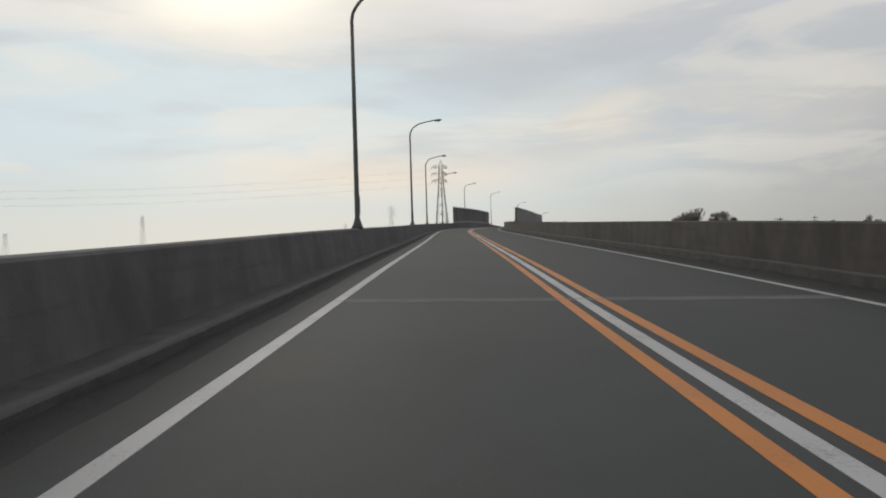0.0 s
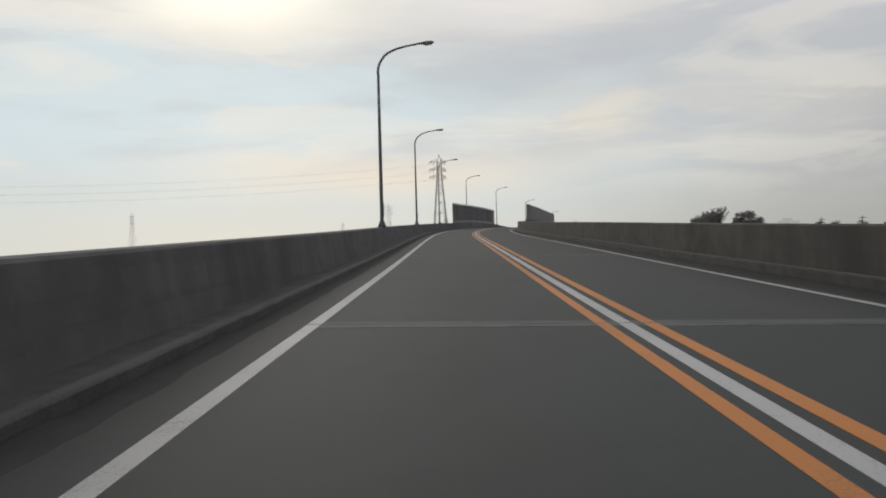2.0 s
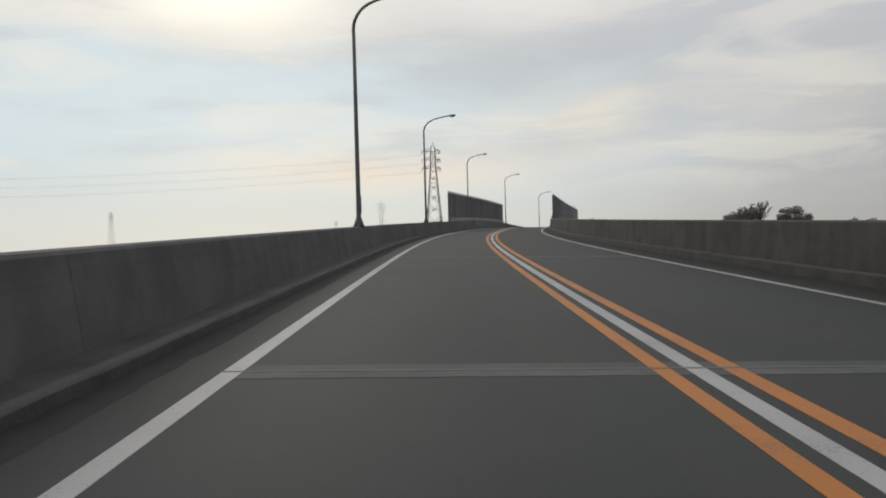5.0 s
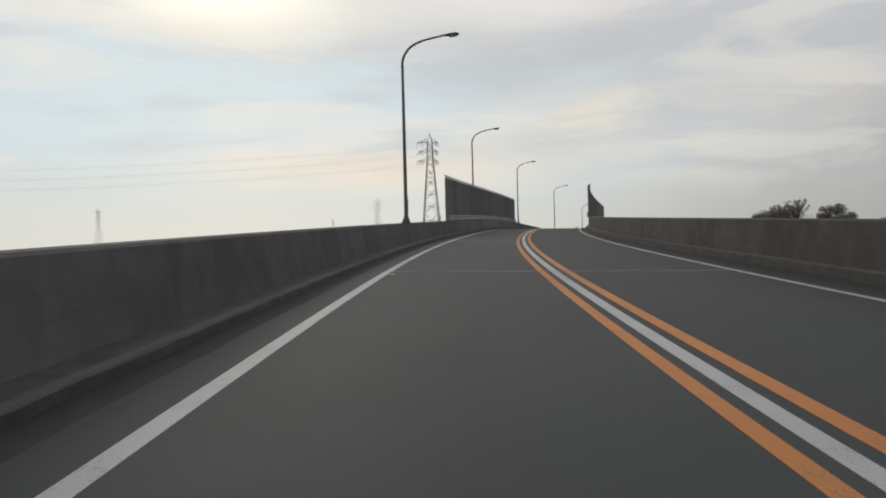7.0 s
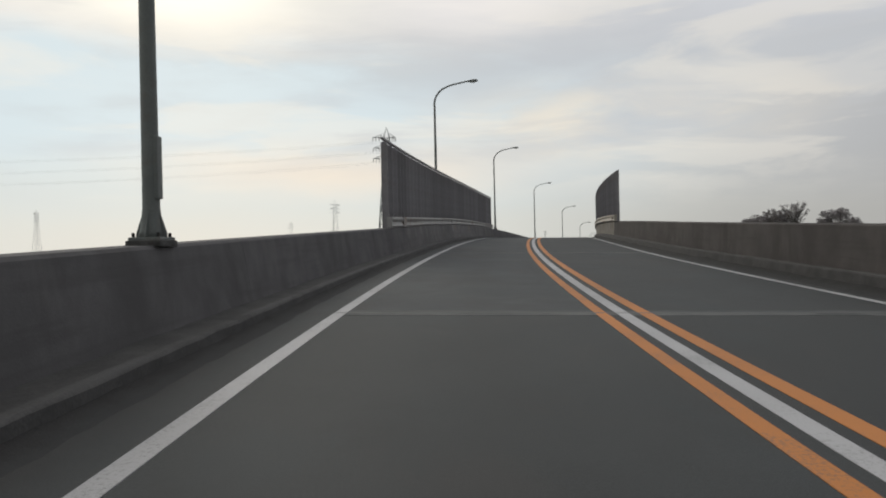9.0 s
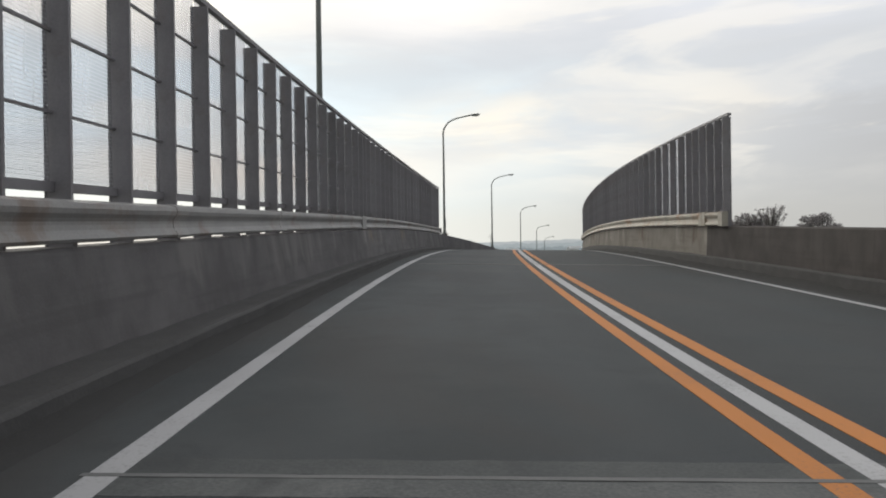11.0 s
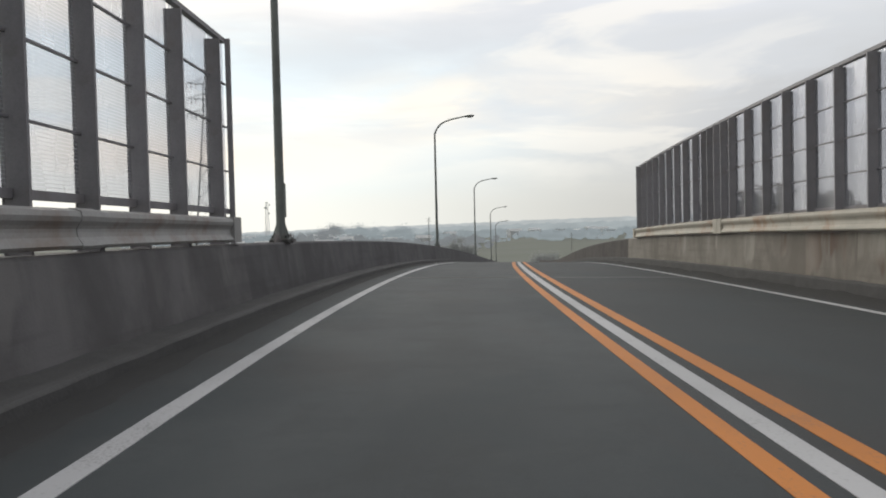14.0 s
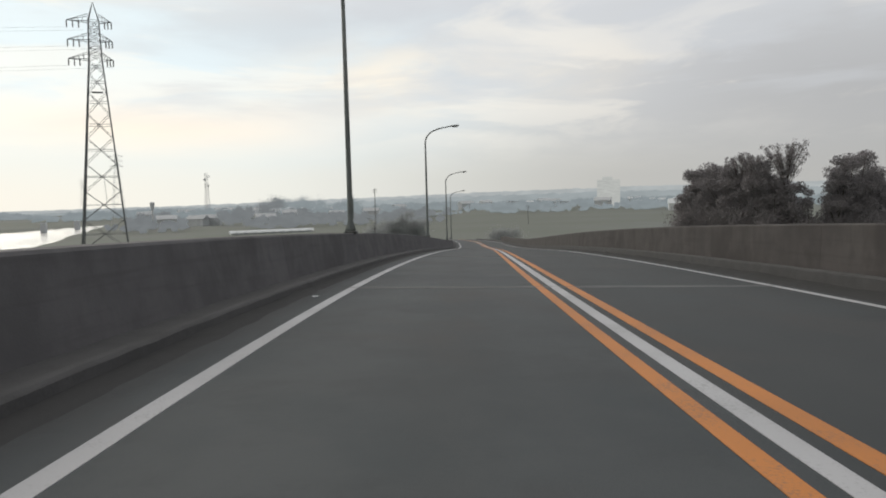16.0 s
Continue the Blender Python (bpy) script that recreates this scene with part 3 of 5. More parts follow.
def stripe(name, u, width, mat, label):
    ob = sweep(name, [(u - width / 2, 0.004), (u + width / 2, 0.004), (u + width / 2, -0.004), (u - width / 2, -0.004)], STATIONS, mat, road)
    ob["label"] = label
    return ob


stripe("edge_line", LEFT_LINE, 0.15, M_WHITE, "worn white painted edge line")
stripe("edge_line", RIGHT_LINE + 0.012, 0.125, M_WHITE, "worn white painted edge line")
stripe("centre_line", 0.0, 0.15, M_WHITE, "worn white painted centre line")
stripe("no_passing_line", -0.256, 0.138, M_ORANGE, "orange painted no-passing line")
stripe("no_passing_line", 0.268, 0.15, M_ORANGE, "orange painted no-passing line")

def joint_strip(p, q, mat):
    """A strip of patching concrete across the road, its edges chipped."""
    verts, faces = [], []
    across = span(-3.42, 3.62, 0.11)
    for u in across:
        for e, out in ((p, -1), (q, 1)):
            chip = 0.018 * noise.noise(Vector((u * 2.1, p * 3.0, out))) + 0.014 * noise.noise(Vector((u * 7.0, p, 5 + out)))
            verts += [on_road(e + chip, u, 0.003), on_road(e + chip, u, -0.01)]
    n = len(across)
    for i in range(n - 1):
        b = 4 * i
        faces += [(b, b + 4, b + 6, b + 2), (b + 1, b + 5, b + 4, b), (b + 2, b + 6, b + 7, b + 3)]
    faces += [(0, 2, 3, 1), (4 * n - 4, 4 * n - 3, 4 * n - 1, 4 * n - 2)]
    return link_mesh("expansion_joint", verts, faces, mat, road)


for s in (s for s in JOINTS if s < 320):
    for p, q, mat in ((s - 0.235, s - 0.025, M_JOINT), (s + 0.025, s + 0.235, M_JOINT_FAR)):
        j = joint_strip(p, q, mat)
        j["label"] = "pale worn concrete strip of an expansion joint"
    j = sweep("joint_seal", [(-3.5, 0.0055), (3.72, 0.0055), (3.72, -0.01), (-3.5, -0.01)], [s - 0.02, s + 0.02], M_JOINT_SEAL, road)

# ---- parapets, cast in panels, and the kerbs at their feet ----
wall_left = empty("wall_left", label="weathered grey concrete parapet with stains, cast in panels", category="parapet", kind="structure")
wall_right = empty("wall_right", label="brownish grey concrete parapet, cast in panels", category="parapet", kind="structure")
PROFILE_L = [(WALL_L, 0.1), (WALL_L - 0.02, 0.2), (-4.6, TOP_L - 0.03), (-4.63, TOP_L), (-4.93, TOP_L), (-4.95, TOP_L - 0.03), (-4.95, -0.3), (WALL_L, -0.3)]
PROFILE_R = [(WALL_R, 0.19), (WALL_R + 0.01, 0.26), (4.44, TOP_R - 0.03), (4.47, TOP_R), (4.98, TOP_R), (5.0, TOP_R - 0.03), (5.0, -0.3), (WALL_R, -0.3)]
edges = [S_A + 0.1, -22.1]
for p, q in zip(JOINTS, JOINTS[1:]):
    n = max(1, round((q - p) / 8.0))
    edges += [p + (q - p) * i / n for i in range(n)]
edges = [188.2 if 183 < e < 185 else e for e in edges if e < 374]
for p, q in zip(edges, edges[1:]):
    gap_p, gap_q = (0.003 if e in JOINTS else 0.0015 for e in (p, q))
    mid = (p + q) / 2
    sweep("wall_panel", PROFILE_L, span(p + gap_p, q - gap_q, 2.0), M_WALL_STREAK if 144 < mid < 160 else M_WALL_MID if 124 < mid < 168 else M_WALL_L, wall_left, uv="wall")
    sweep("wall_panel", PROFILE_R, span(p + gap_p, q - gap_q, 2.0), M_WALL_NEW if 144 < mid < 188 else M_WALL_R, wall_right, uv="wall")
for u, w, kh in ((KERB_L, -0.43, 0.15), (KERB_R, 0.2, 0.27)):
    k = sweep("kerb", [(u, 0.0), (u + 0.02 * (1 if w > 0 else -1), kh - 0.025), (u + 0.05 * (1 if w > 0 else -1), kh), (u + w, kh), (u + w, -0.2), (u, -0.2)], span(S_A, 376, 0.35), M_KERB_WORN, rough=0.014, uv=True)
    tagged(k, "low dark dirty concrete kerb along the parapet", "kerb", kind="structure")


def dirt_drift(edge, kerb, high, seed):
    """Grit and soil swept against the foot of the kerb: a thin uneven wedge with a ragged edge."""
    verts, faces, uvs = [], [], []
    stations = span(S_A, 230, 0.22)
    for s in stations:
        wander = 0.55 * noise.noise(Vector((s * 0.35, seed, 0))) + 0.3 * noise.noise(Vector((s * 1.6, seed, 2))) + 0.2 * noise.noise(Vector((s * 5.0, seed, 4)))
        tall = high * (0.75 + 0.5 * noise.noise(Vector((s * 0.6, seed, 6))) + 0.25 * noise.noise(Vector((s * 3.1, seed, 8))))
        e = edge + (kerb - edge) * 0.55 * wander
        for f in (0.0, 0.3, 0.6, 0.85, 1.0):
            lump = 0.012 * noise.noise(Vector((s * 6.0, f * 5, seed))) if 0 < f < 1 else 0
            verts.append(on_road(s, e + (kerb - e) * f, (-0.004 if f == 0 else 0.006) + tall * f ** 1.7 + lump))
            uvs.append((f, s))
    for i in range(len(stations) - 1):
        for j in range(4):
            a = 5 * i + j
            faces.append((a, a + 1, a + 6, a + 5) if kerb > edge else (a + 1, a, a + 5, a + 6))
    return tagged(link_mesh("dirt", verts, faces, M_DIRT, uvs=uvs, smooth=True), "dark drift of grit and soil against the kerb", "dirt", kind="stuff")


dirt_drift(-3.86, KERB_L - 0.012, 0.065, 1.0)
dirt_drift(3.86, KERB_R + 0.012, 0.11, 2.0)


# ---- street lamps ----
def street_lamp(s):
    """An eight metre pole on the parapet: flared foot, hand-hole cover, curved arm over the road, flat teardrop head."""
    lamp = empty("street_lamp", road_pose(s, -4.72, TOP_L), label="grey-green steel street lamp with a curved arm, standing on the parapet", category="street lamp",
                 group="street lamps along the parapet")
    bm = bmesh.new()
    box(bm, -0.16, 0.16, -0.2, 0.2, -0.02, 0.04, 0.012)
    part("plinth", bm, M_KERB, lamp, "concrete plinth")
    bm = bmesh.new()
    box(bm, -0.15, 0.15, -0.165, 0.165, 0.04, 0.07, 0.006)
    part("base_plate", bm, M_LAMP, lamp)
    for sx, sy in ((1, 0), (-1, 0), (0, 1), (0, -1)):
        bm = bmesh.new()
        t = 0.008
        pts = [(0.06, 0.07), (0.145 if sx else 0.155, 0.07), (0.145 if sx else 0.155, 0.1), (0.07, 0.33)]
        vs = [[bm.verts.new(((r if sx else q) * (sx or 1), (r if sy else q) * (sy or 1), z)) for r, z in pts] for q in (-t, t)]
        bm.faces.new(vs[0])
        bm.faces.new(vs[1][::-1])
        for i in range(4):
            bm.faces.new((vs[0][i], vs[1][i], vs[1][(i + 1) % 4], vs[0][(i + 1) % 4]))
        part("gusset", bm, M_LAMP, lamp)
    for x in (-0.115, 0.115):
        for y in (-0.13, 0.13):
            bm = bmesh.new()
            bar(bm, (x, y, 0.06), (x, y, 0.11), 0.014, sides=6)
            part("bolt", bm, M_STEEL_DARK, lamp)
    bm = bmesh.new()
    tube(bm, [(0, 0, 0.065), (0, 0, 0.14), (0, 0, 0.34), (0, 0, 1.2), (0, 0, 3.5), (0, 0, 6.25)], [0.125, 0.1, 0.078, 0.075, 0.066, 0.054], 14)
    part("pole", bm, M_LAMP, lamp, smooth=True)
    bm = bmesh.new()
    box(bm, 0.05, 0.092, -0.055, 0.055, 0.42, 1.0, 0.012)
    part("hand_hole_cover", bm, M_LAMP, lamp)
    bm = bmesh.new()
    bend_pts = [(0, 0, 6.2), (0.0, 0, 6.4), (0.07, 0, 6.68), (0.3, 0, 7.0), (0.62, 0, 7.19), (1.0, 0, 7.31), (1.64, 0, 7.43)]
    pts, radii = [], []
    for i in range(len(bend_pts) - 1):
        p0, p1, p2, p3 = (Vector(bend_pts[min(max(i + o, 0), len(bend_pts) - 1)]) for o in (-1, 0, 1, 2))
        for q in range(4):
            t = q / 4
            pts.append(0.5 * (2 * p1 + (p2 - p0) * t + (2 * p0 - 5 * p1 + 4 * p2 - p3) * t * t + (3 * p1 - p0 - 3 * p2 + p3) * t ** 3))
    pts.append(Vector(bend_pts[-1]))
    radii = [0.056 - 0.018 * i / (len(pts) - 1) for i in range(len(pts))]
    tube(bm, pts, radii, 10)
    part("arm", bm, M_LAMP, lamp, smooth=True)
    ex, ez = pts[-1][0], pts[-1][2]
    # head: rings of a flattened teardrop along x
    bm = bmesh.new()
    rings = []
    tilt = 0.06
    for f, w, hh in ((0.0, 0.045, 0.045), (0.12, 0.055, 0.05), (0.3, 0.1, 0.065), (0.55, 0.15, 0.085), (0.78, 0.155, 0.085), (0.93, 0.12, 0.065), (1.0, 0.05, 0.03)):
        x, z = ex - 0.05 + 0.72 * f, ez + 0.72 * f * tilt
        rings.append([bm.verts.new((x, w * math.cos(2 * math.pi * i / 14), z + (0.9 if math.sin(2 * math.pi * i / 14) > 0 else 0.65) * hh * math.sin(2 * math.pi * i / 14))) for i in range(14)])
    for p, q in zip(rings, rings[1:]):
        for i in range(14):
            j = (i + 1) % 14
            bm.faces.new((p[i], p[j], q[j], q[i]))
    bm.faces.new(rings[0][::-1])
    bm.faces.new(rings[-1])
    head = part("lamp_head", bm, M_HEAD, lamp, "flat grey teardrop lamp head", smooth=True)
    bm = bmesh.new()
    bmesh.ops.create_uvsphere(bm, u_segments=14, v_segments=8, radius=1.0, matrix=Matrix.Translation((ex + 0.42, 0, ez - 0.015)) @ Matrix.Rotation(-tilt, 4, "Y") @ Matrix.Diagonal((0.2, 0.12, 0.055, 1)))
    part("lens", bm, M_GLASS, head, "clear glass lens", smooth=True)
    return lamp


LAMPS = [22.57, 52.73, 81.06, 109.08, 140.6, 170.04, 199.94, 229.63, 260.56, 294.67]
first = street_lamp(LAMPS[0])
for s in LAMPS[1:]:
    copy_thing(first, road_pose(s, -5.0 if s == 140.6 else -4.72, TOP_L))
sweep("lamp_corbel", [(-4.951, TOP_L - 0.02), (-5.24, TOP_L - 0.02), (-5.24, TOP_L - 0.3), (-4.951, TOP_L - 0.55)], [140.2, 141.0], M_WALL_L, wall_left, uv="wall")


# ---- tall fences with clear sheets, on both parapets at the crest ----
PITCH = 1.0


def h_post_mesh(h, w=0.09, d=0.17):
    """An H section: two flanges and a web."""
    bm = bmesh.new()
    t, c, a, b = 0.009, 0.005, d / 2, w / 2
    outline = [(-a, -b), (-a + t, -b), (-a + t, -c), (a - t, -c), (a - t, -b), (a, -b), (a, b), (a - t, b), (a - t, c), (-a + t, c), (-a + t, b), (-a, b)]
    f = bm.faces.new([bm.verts.new((x, y, 0)) for x, y in outline])
    up = bmesh.ops.extrude_face_region(bm, geom=[f])
    bmesh.ops.translate(bm, verts=[v for v in up["geom"] if isinstance(v, bmesh.types.BMVert)], vec=(0, 0, h))
    bmesh.ops.recalc_face_normals(bm, faces=bm.faces)
    me = bpy.data.meshes.new("post")
    bm.to_mesh(me)
    bm.free()
    me.materials.append(M_POST)
    return me


def sheet_mesh(w, h):
    bm = bmesh.new()
    box(bm, -0.002, 0.002, -w / 2, w / 2, 0, h)
    me = bpy.data.meshes.new("sheet")
    bm.to_mesh(me)
    bm.free()
    me.materials.append(M_SHEET)
    return me


def tall_fence(s0, s1, u, top, wall_top, side, phase, deep, gap, rows, label, skipped, extra):
    """side is +1 where the road lies to the right of the fence."""
    fence = empty("tall_fence", road_pose(s0, u, wall_top), label=label, category="noise barrier", group="fences on the parapets")
    back = fence.matrix_basis.inverted()
    post = h_post_mesh(top - wall_top - gap, 0.036, deep)
    levels = rows + [top - 0.06]
    sheets = [sheet_mesh(PITCH - 0.03, b - a - 0.03) for a, b in zip(levels, levels[1:])]
    n = int((s1 - s0) / PITCH)
    pitch = PITCH if side > 0 else 1.005
    start = s0 + (phase - s0) % pitch - pitch
    marks = [s for s in (start + pitch * i for i in range(n + 3)) if s0 + 0.25 < s < s1 - 1.05 and not any(a < s < b for a, b in skipped)]
    posts = sorted([s0 + 0.045] + marks + [s1 - 0.62] + extra)
    for s in posts:
        sharing("post", post, back @ road_pose(s, u, wall_top), fence)
    bm = bmesh.new()
    box(bm, -0.035, 0.035, -0.02, 0.02, 0, top - wall_top, 0.004)
    plate = part("end_plate", bm, M_POST, fence)
    plate.matrix_basis = back @ road_pose(s1 - 0.02, u + side * 0.01, wall_top)
    ends = posts + [s1 - 0.02]
    for a, b in zip(ends, ends[1:]):
        mid = (a + b) / 2
        f = (b - a) / PITCH
        if f < 0.25:
            continue
        tilt = Matrix.Rotation(math.atan2(on_road(b, u).z - on_road(a, u).z, b - a), 4, "X")
        for r, h in enumerate(levels[:-1]):
            m = back @ road_pose(mid, u - side * 0.062, h + 0.015) @ tilt @ Matrix.Diagonal((1, f, 1, 1))
            sharing("sheet", sheets[r], m, fence)
    stations = span(s0, s1, 1.0)

    def rail(name, u0, h0, w, h, mat, lab=""):
        ob = sweep(name, [(u0 - w / 2, h0 - h / 2), (u0 + w / 2, h0 - h / 2), (u0 + w / 2, h0 + h / 2), (u0 - w / 2, h0 + h / 2)], stations, mat)
        ob.parent = fence
        ob.matrix_parent_inverse = back
        if lab:
            ob["label"] = lab
        return ob

    for h in levels[1:-1]:
        rail("rail", u - side * 0.05, h, 0.03, 0.022, M_POST)
    rail("bottom_rail", u - side * 0.05, rows[0] - 0.025, 0.05, 0.075, M_POST)
    rail("top_cap", u - side * 0.06, top - 0.03, 0.09, 0.06, M_POST, "dark steel capping")
    return fence


def crash_beam(s0, s1, u, wall_top, side, phase, label, mat):
    """A pale pressed-steel rail with two ribs, in lengths that end in flat boxes at the road joints, on short brackets."""
    beam = empty("crash_beam", road_pose(s0, u, wall_top), label=label, category="guard rail", group="rails on the parapets")
    back = beam.matrix_basis.inverted()
    b0, b1 = wall_top + (0.03 if side > 0 else 0.006), wall_top + (0.35 if side > 0 else 0.345)
    hh = b1 - b0
    ribs = [(0.0, 0.0), (0.075, 0.03), (0.09, 0.1), (0.075, 0.2), (0.05, 0.3), (0.042, 0.42), (0.042, 0.5), (0.055, 0.58), (0.08, 0.68), (0.09, 0.8), (0.078, 0.93), (0.0, 1.0)]
    prof = [(u + side * x, b0 + hh * f) for x, f in ribs] + [(u - side * 0.012, b1), (u - side * 0.012, b0)]
    flat = [(u + side * 0.098, b0 - 0.006), (u + side * 0.098, b1 + 0.006), (u - side * 0.05, b1 + 0.006), (u - side * 0.05, b0 - 0.006)]
    cuts = [s0] + [j for j in JOINTS if s0 + 0.5 < j < s1 - 0.5] + [s1]
    for a, b in zip(cuts, cuts[1:]):
        ob = sweep("rail_length", prof, span(a + 0.2, b - 0.2, 1.0), mat)
        ob.parent, ob.matrix_parent_inverse = beam, back
        for p, q in ((a + 0.012, a + 0.3), (b - 0.3, b - 0.012)):
            ob = sweep("end_box", flat, [p, q], mat)
            ob.parent, ob.matrix_parent_inverse = beam, back
        n = round((b - a) / 4.0)
        for i in range(1, n):
            c = a + (b - a) * i / n
            sp = [(u + side * (x + 0.006), b0 - 0.006 + (hh + 0.012) * f) for x, f in ribs] + [(u - side * 0.018, b1 + 0.006), (u - side * 0.018, b0 - 0.006)]
            ob = sweep("splice", sp, [c - 0.16, c + 0.16], mat)
            ob.parent, ob.matrix_parent_inverse = beam, back
    s = s0 + (phase - s0) % (2 * PITCH)
    while s < s1:
        br = sweep("bracket", [(u - side * 0.06, wall_top - 0.01), (u - side * 0.013, wall_top - 0.01), (u - side * 0.013, b1 - 0.02), (u - side * 0.06, b1 - 0.02)], [s - 0.035, s + 0.035], M_POST)
        br.parent, br.matrix_parent_inverse = beam, back
        s += 2 * PITCH
    return beam


tall_fence(124.87, 167.78, -4.8, 3.735, TOP_L, 1, 135.9, 0.2, 0.155, [1.38, 1.91, 2.52, 3.11], "tall brown-grey steel post fence with clear sheets on the parapet", [(127, 129.5), (144.2, 145.6)],
           [127.66, 128.36, 129.08, 144.6, 145.14])
crash_beam(124.62, 167.42, -4.66, TOP_L, 1, 135.88, "pale grey pressed-steel rail with rust spots along the parapet", M_BEAM)
tall_fence(142.5, 186.3, 4.5, 3.77, TOP_R, -1, 169.78, 0.2, 0.09, [1.43, 1.96, 2.53, 3.11], "tall brown-grey steel post fence with clear sheets on the far parapet", [(142, 146.3), (175.2, 177.2)],
           [143.17, 143.82, 144.48, 145.15, 145.8, 175.42, 175.95, 176.5, 177.0])
crash_beam(142.3, 186.2, 4.385, TOP_R, -1, 169.78, "pale cream pressed-steel rail along the far parapet", M_BEAM_CREAM)

# ---- lowland: one sheet of ground to the horizon, with a river bed in it ----
def bank_right(y):
    return float(np.interp(y, [-400, 200, 300, 435, 547, 754, 900], [-60, -46, -47, -51, -62, -77, -92]))


def bank_left(y):
    return float(np.interp(y, [-400, 200, 300, 500, 613, 739, 900], [-330, -300, -270, -165, -111, -82, -92.1]))


def build_ground():
    xs = sorted({round(math.copysign(abs(v) ** 2.2 * 4200, v), 2) for v in np.linspace(-1, 1, 91)} | {float(v) for v in range(-340, -30, 8)})
    ys = sorted({round(200 + math.copysign(abs(v) ** 2.0 * 4300, v), 2) for v in np.linspace(-1, 1, 111)} | {float(v) for v in range(-100, 960, 14)})
    verts = []
    for y in ys:
        for x in xs:
            z = GROUND
            l, r = bank_left(y), bank_right(y)
            if -400 < y < 900 and l < x < r:
                z -= min(3.0, 0.25 * min(x - l, r - x))
            elif abs(x - (l if x < l else r)) < 9 and y < 880:
                z += 0.9 if x < l else 0.15
            if math.hypot(x, y - 200) > 60:
                z += 0.35 * (noise.noise(Vector((x * 0.01, y * 0.01, 0))) - 0.2) if z > -5.2 else 0
            verts.append((x, y, min(z, GROUND + 1.0)))
    n = len(xs)
    faces = [(j * n + i, j * n + i + 1, (j + 1) * n + i + 1, (j + 1) * n + i) for j in range(len(ys) - 1) for i in range(n - 1)]
    return tagged(link_mesh("ground", verts, faces, M_GRASS, smooth=True), "winter grass and fields of a flat river plain, greyed by haze", "ground", kind="structure")


build_ground()
ws = list(range(-400, 901, 20))
verts = [(f(y), float(y), GROUND - 0.45) for y in ws for f in (bank_left, bank_right)]
tagged(link_mesh("water", verts, [(2 * i, 2 * i + 1, 2 * i + 3, 2 * i + 2) for i in range(len(ws) - 1)], M_WATER), "still pale river water reflecting the sky", "river", kind="structure")


# ---- pylons and wires ----
def pylon(x, y, base_z, top_z, half_base, half_waist, arms, turn=0.0, levels=9, thick=1.0, metal=None, label="grey galvanised lattice pylon with three pairs of cross-arms"):
    """arms: the reach of the cross-arms on either side of the axis."""
    p = empty("pylon", pose(x, y, base_z, 0, 0, turn), label=label, category="pylon", group="pylons of the power line")
    metal = metal or M_PYLON
    h = top_z - base_z
    f = h / 42.3
    waist, crown = h - 8.7 * f, h - 2.7 * f

    def half(z):
        if z < waist:
            return half_base + (half_waist - half_base) * z / waist
        if z < crown:
            return half_waist * (1 - 0.2 * (z - waist) / (crown - waist))
        return half_waist * 0.8 * max(0.04, (h - z) / (h - crown))

    def corner(i, z):
        w = half(z)
        return Vector((w if i in (0, 3) else -w, w if i in (0, 1) else -w, z))

    for i in range(4):
        bm = bmesh.new()
        bar(bm, corner(i, -0.4), corner(i, waist), 0.13 * thick, 0.09 * thick)
        bar(bm, corner(i, waist), corner(i, crown), 0.09 * thick, 0.07 * thick)
        bar(bm, corner(i, crown), corner(i, h), 0.07 * thick, 0.04 * thick)
        part("leg", bm, metal, p)
    zs = [waist * (1 - (1 - i / levels) ** 1.3) for i in range(levels + 1)]
    bm = bmesh.new()
    for a, b in zip(zs, zs[1:]):
        mid = a + (b - a) * half(a) / (half(a) + half(b))
        for i in range(4):
            j = (i + 1) % 4
            bar(bm, corner(i, a), corner(j, b), 0.045 * thick)
            bar(bm, corner(j, a), corner(i, b), 0.045 * thick)
            bar(bm, corner(i, mid), corner(j, mid), 0.045 * thick)
    part("lower_bracing", bm, metal, p)
    bm = bmesh.new()
    n = 6
    for k in range(n):
        a, b = waist + (crown - waist) * k / n, waist + (crown - waist) * (k + 1) / n
        for i in range(4):
            j = (i + 1) % 4
            bar(bm, corner(i, a), corner(j, b), 0.035 * thick)
            bar(bm, corner(j, a), corner(i, b), 0.035 * thick)
            bar(bm, corner(i, b), corner(j, b), 0.035 * thick)
    part("upper_bracing", bm, metal, p)
    bm = bmesh.new()
    box(bm, -half(zs[7]) * 0.6, half(zs[7]) * 0.6, -half(zs[7]) * 0.6, half(zs[7]) * 0.6, zs[7] - 0.03, zs[7] + 0.03)
    part("rest_platform", bm, metal, p)
    tips = []
    for lv in range(3):
        z = h - (8.6 - 2.85 * lv) * f
        for sx, arm in ((-1, arms[0]), (1, arms[1])):
            bm = bmesh.new()
            w = half(z)
            tip = Vector((sx * arm, 0, z + 0.1))
            for sy in (-1, 1):
                bar(bm, (sx * w, sy * w, z), tip, 0.055 * thick)
                bar(bm, (sx * w, sy * w, z + 1.05), tip, 0.045 * thick)
                for g in (0.25, 0.5, 0.75):
                    q = Vector((sx * w, sy * w, z)).lerp(tip, g)
                    bar(bm, q, Vector((sx * w, sy * w, z + 1.05)).lerp(tip, g), 0.03 * thick)
                    bar(bm, q, Vector((sx * w, -sy * w, z)).lerp(tip, g), 0.03 * thick)
            a = part("cross_arm", bm, metal, p)
            for g in (1.0, 0.72, 0.45):
                bm = bmesh.new()
                q = Vector((sx * (w + (arm - w) * g), 0, z + 0.05))
                tube(bm, [q - Vector((0, 0, 0.1 * i)) for i in range(11)], [0.05 if i % 2 else 0.12 for i in range(11)], 8)
                part("insulator", bm, M_INSUL, a, "dark porcelain insulator string")
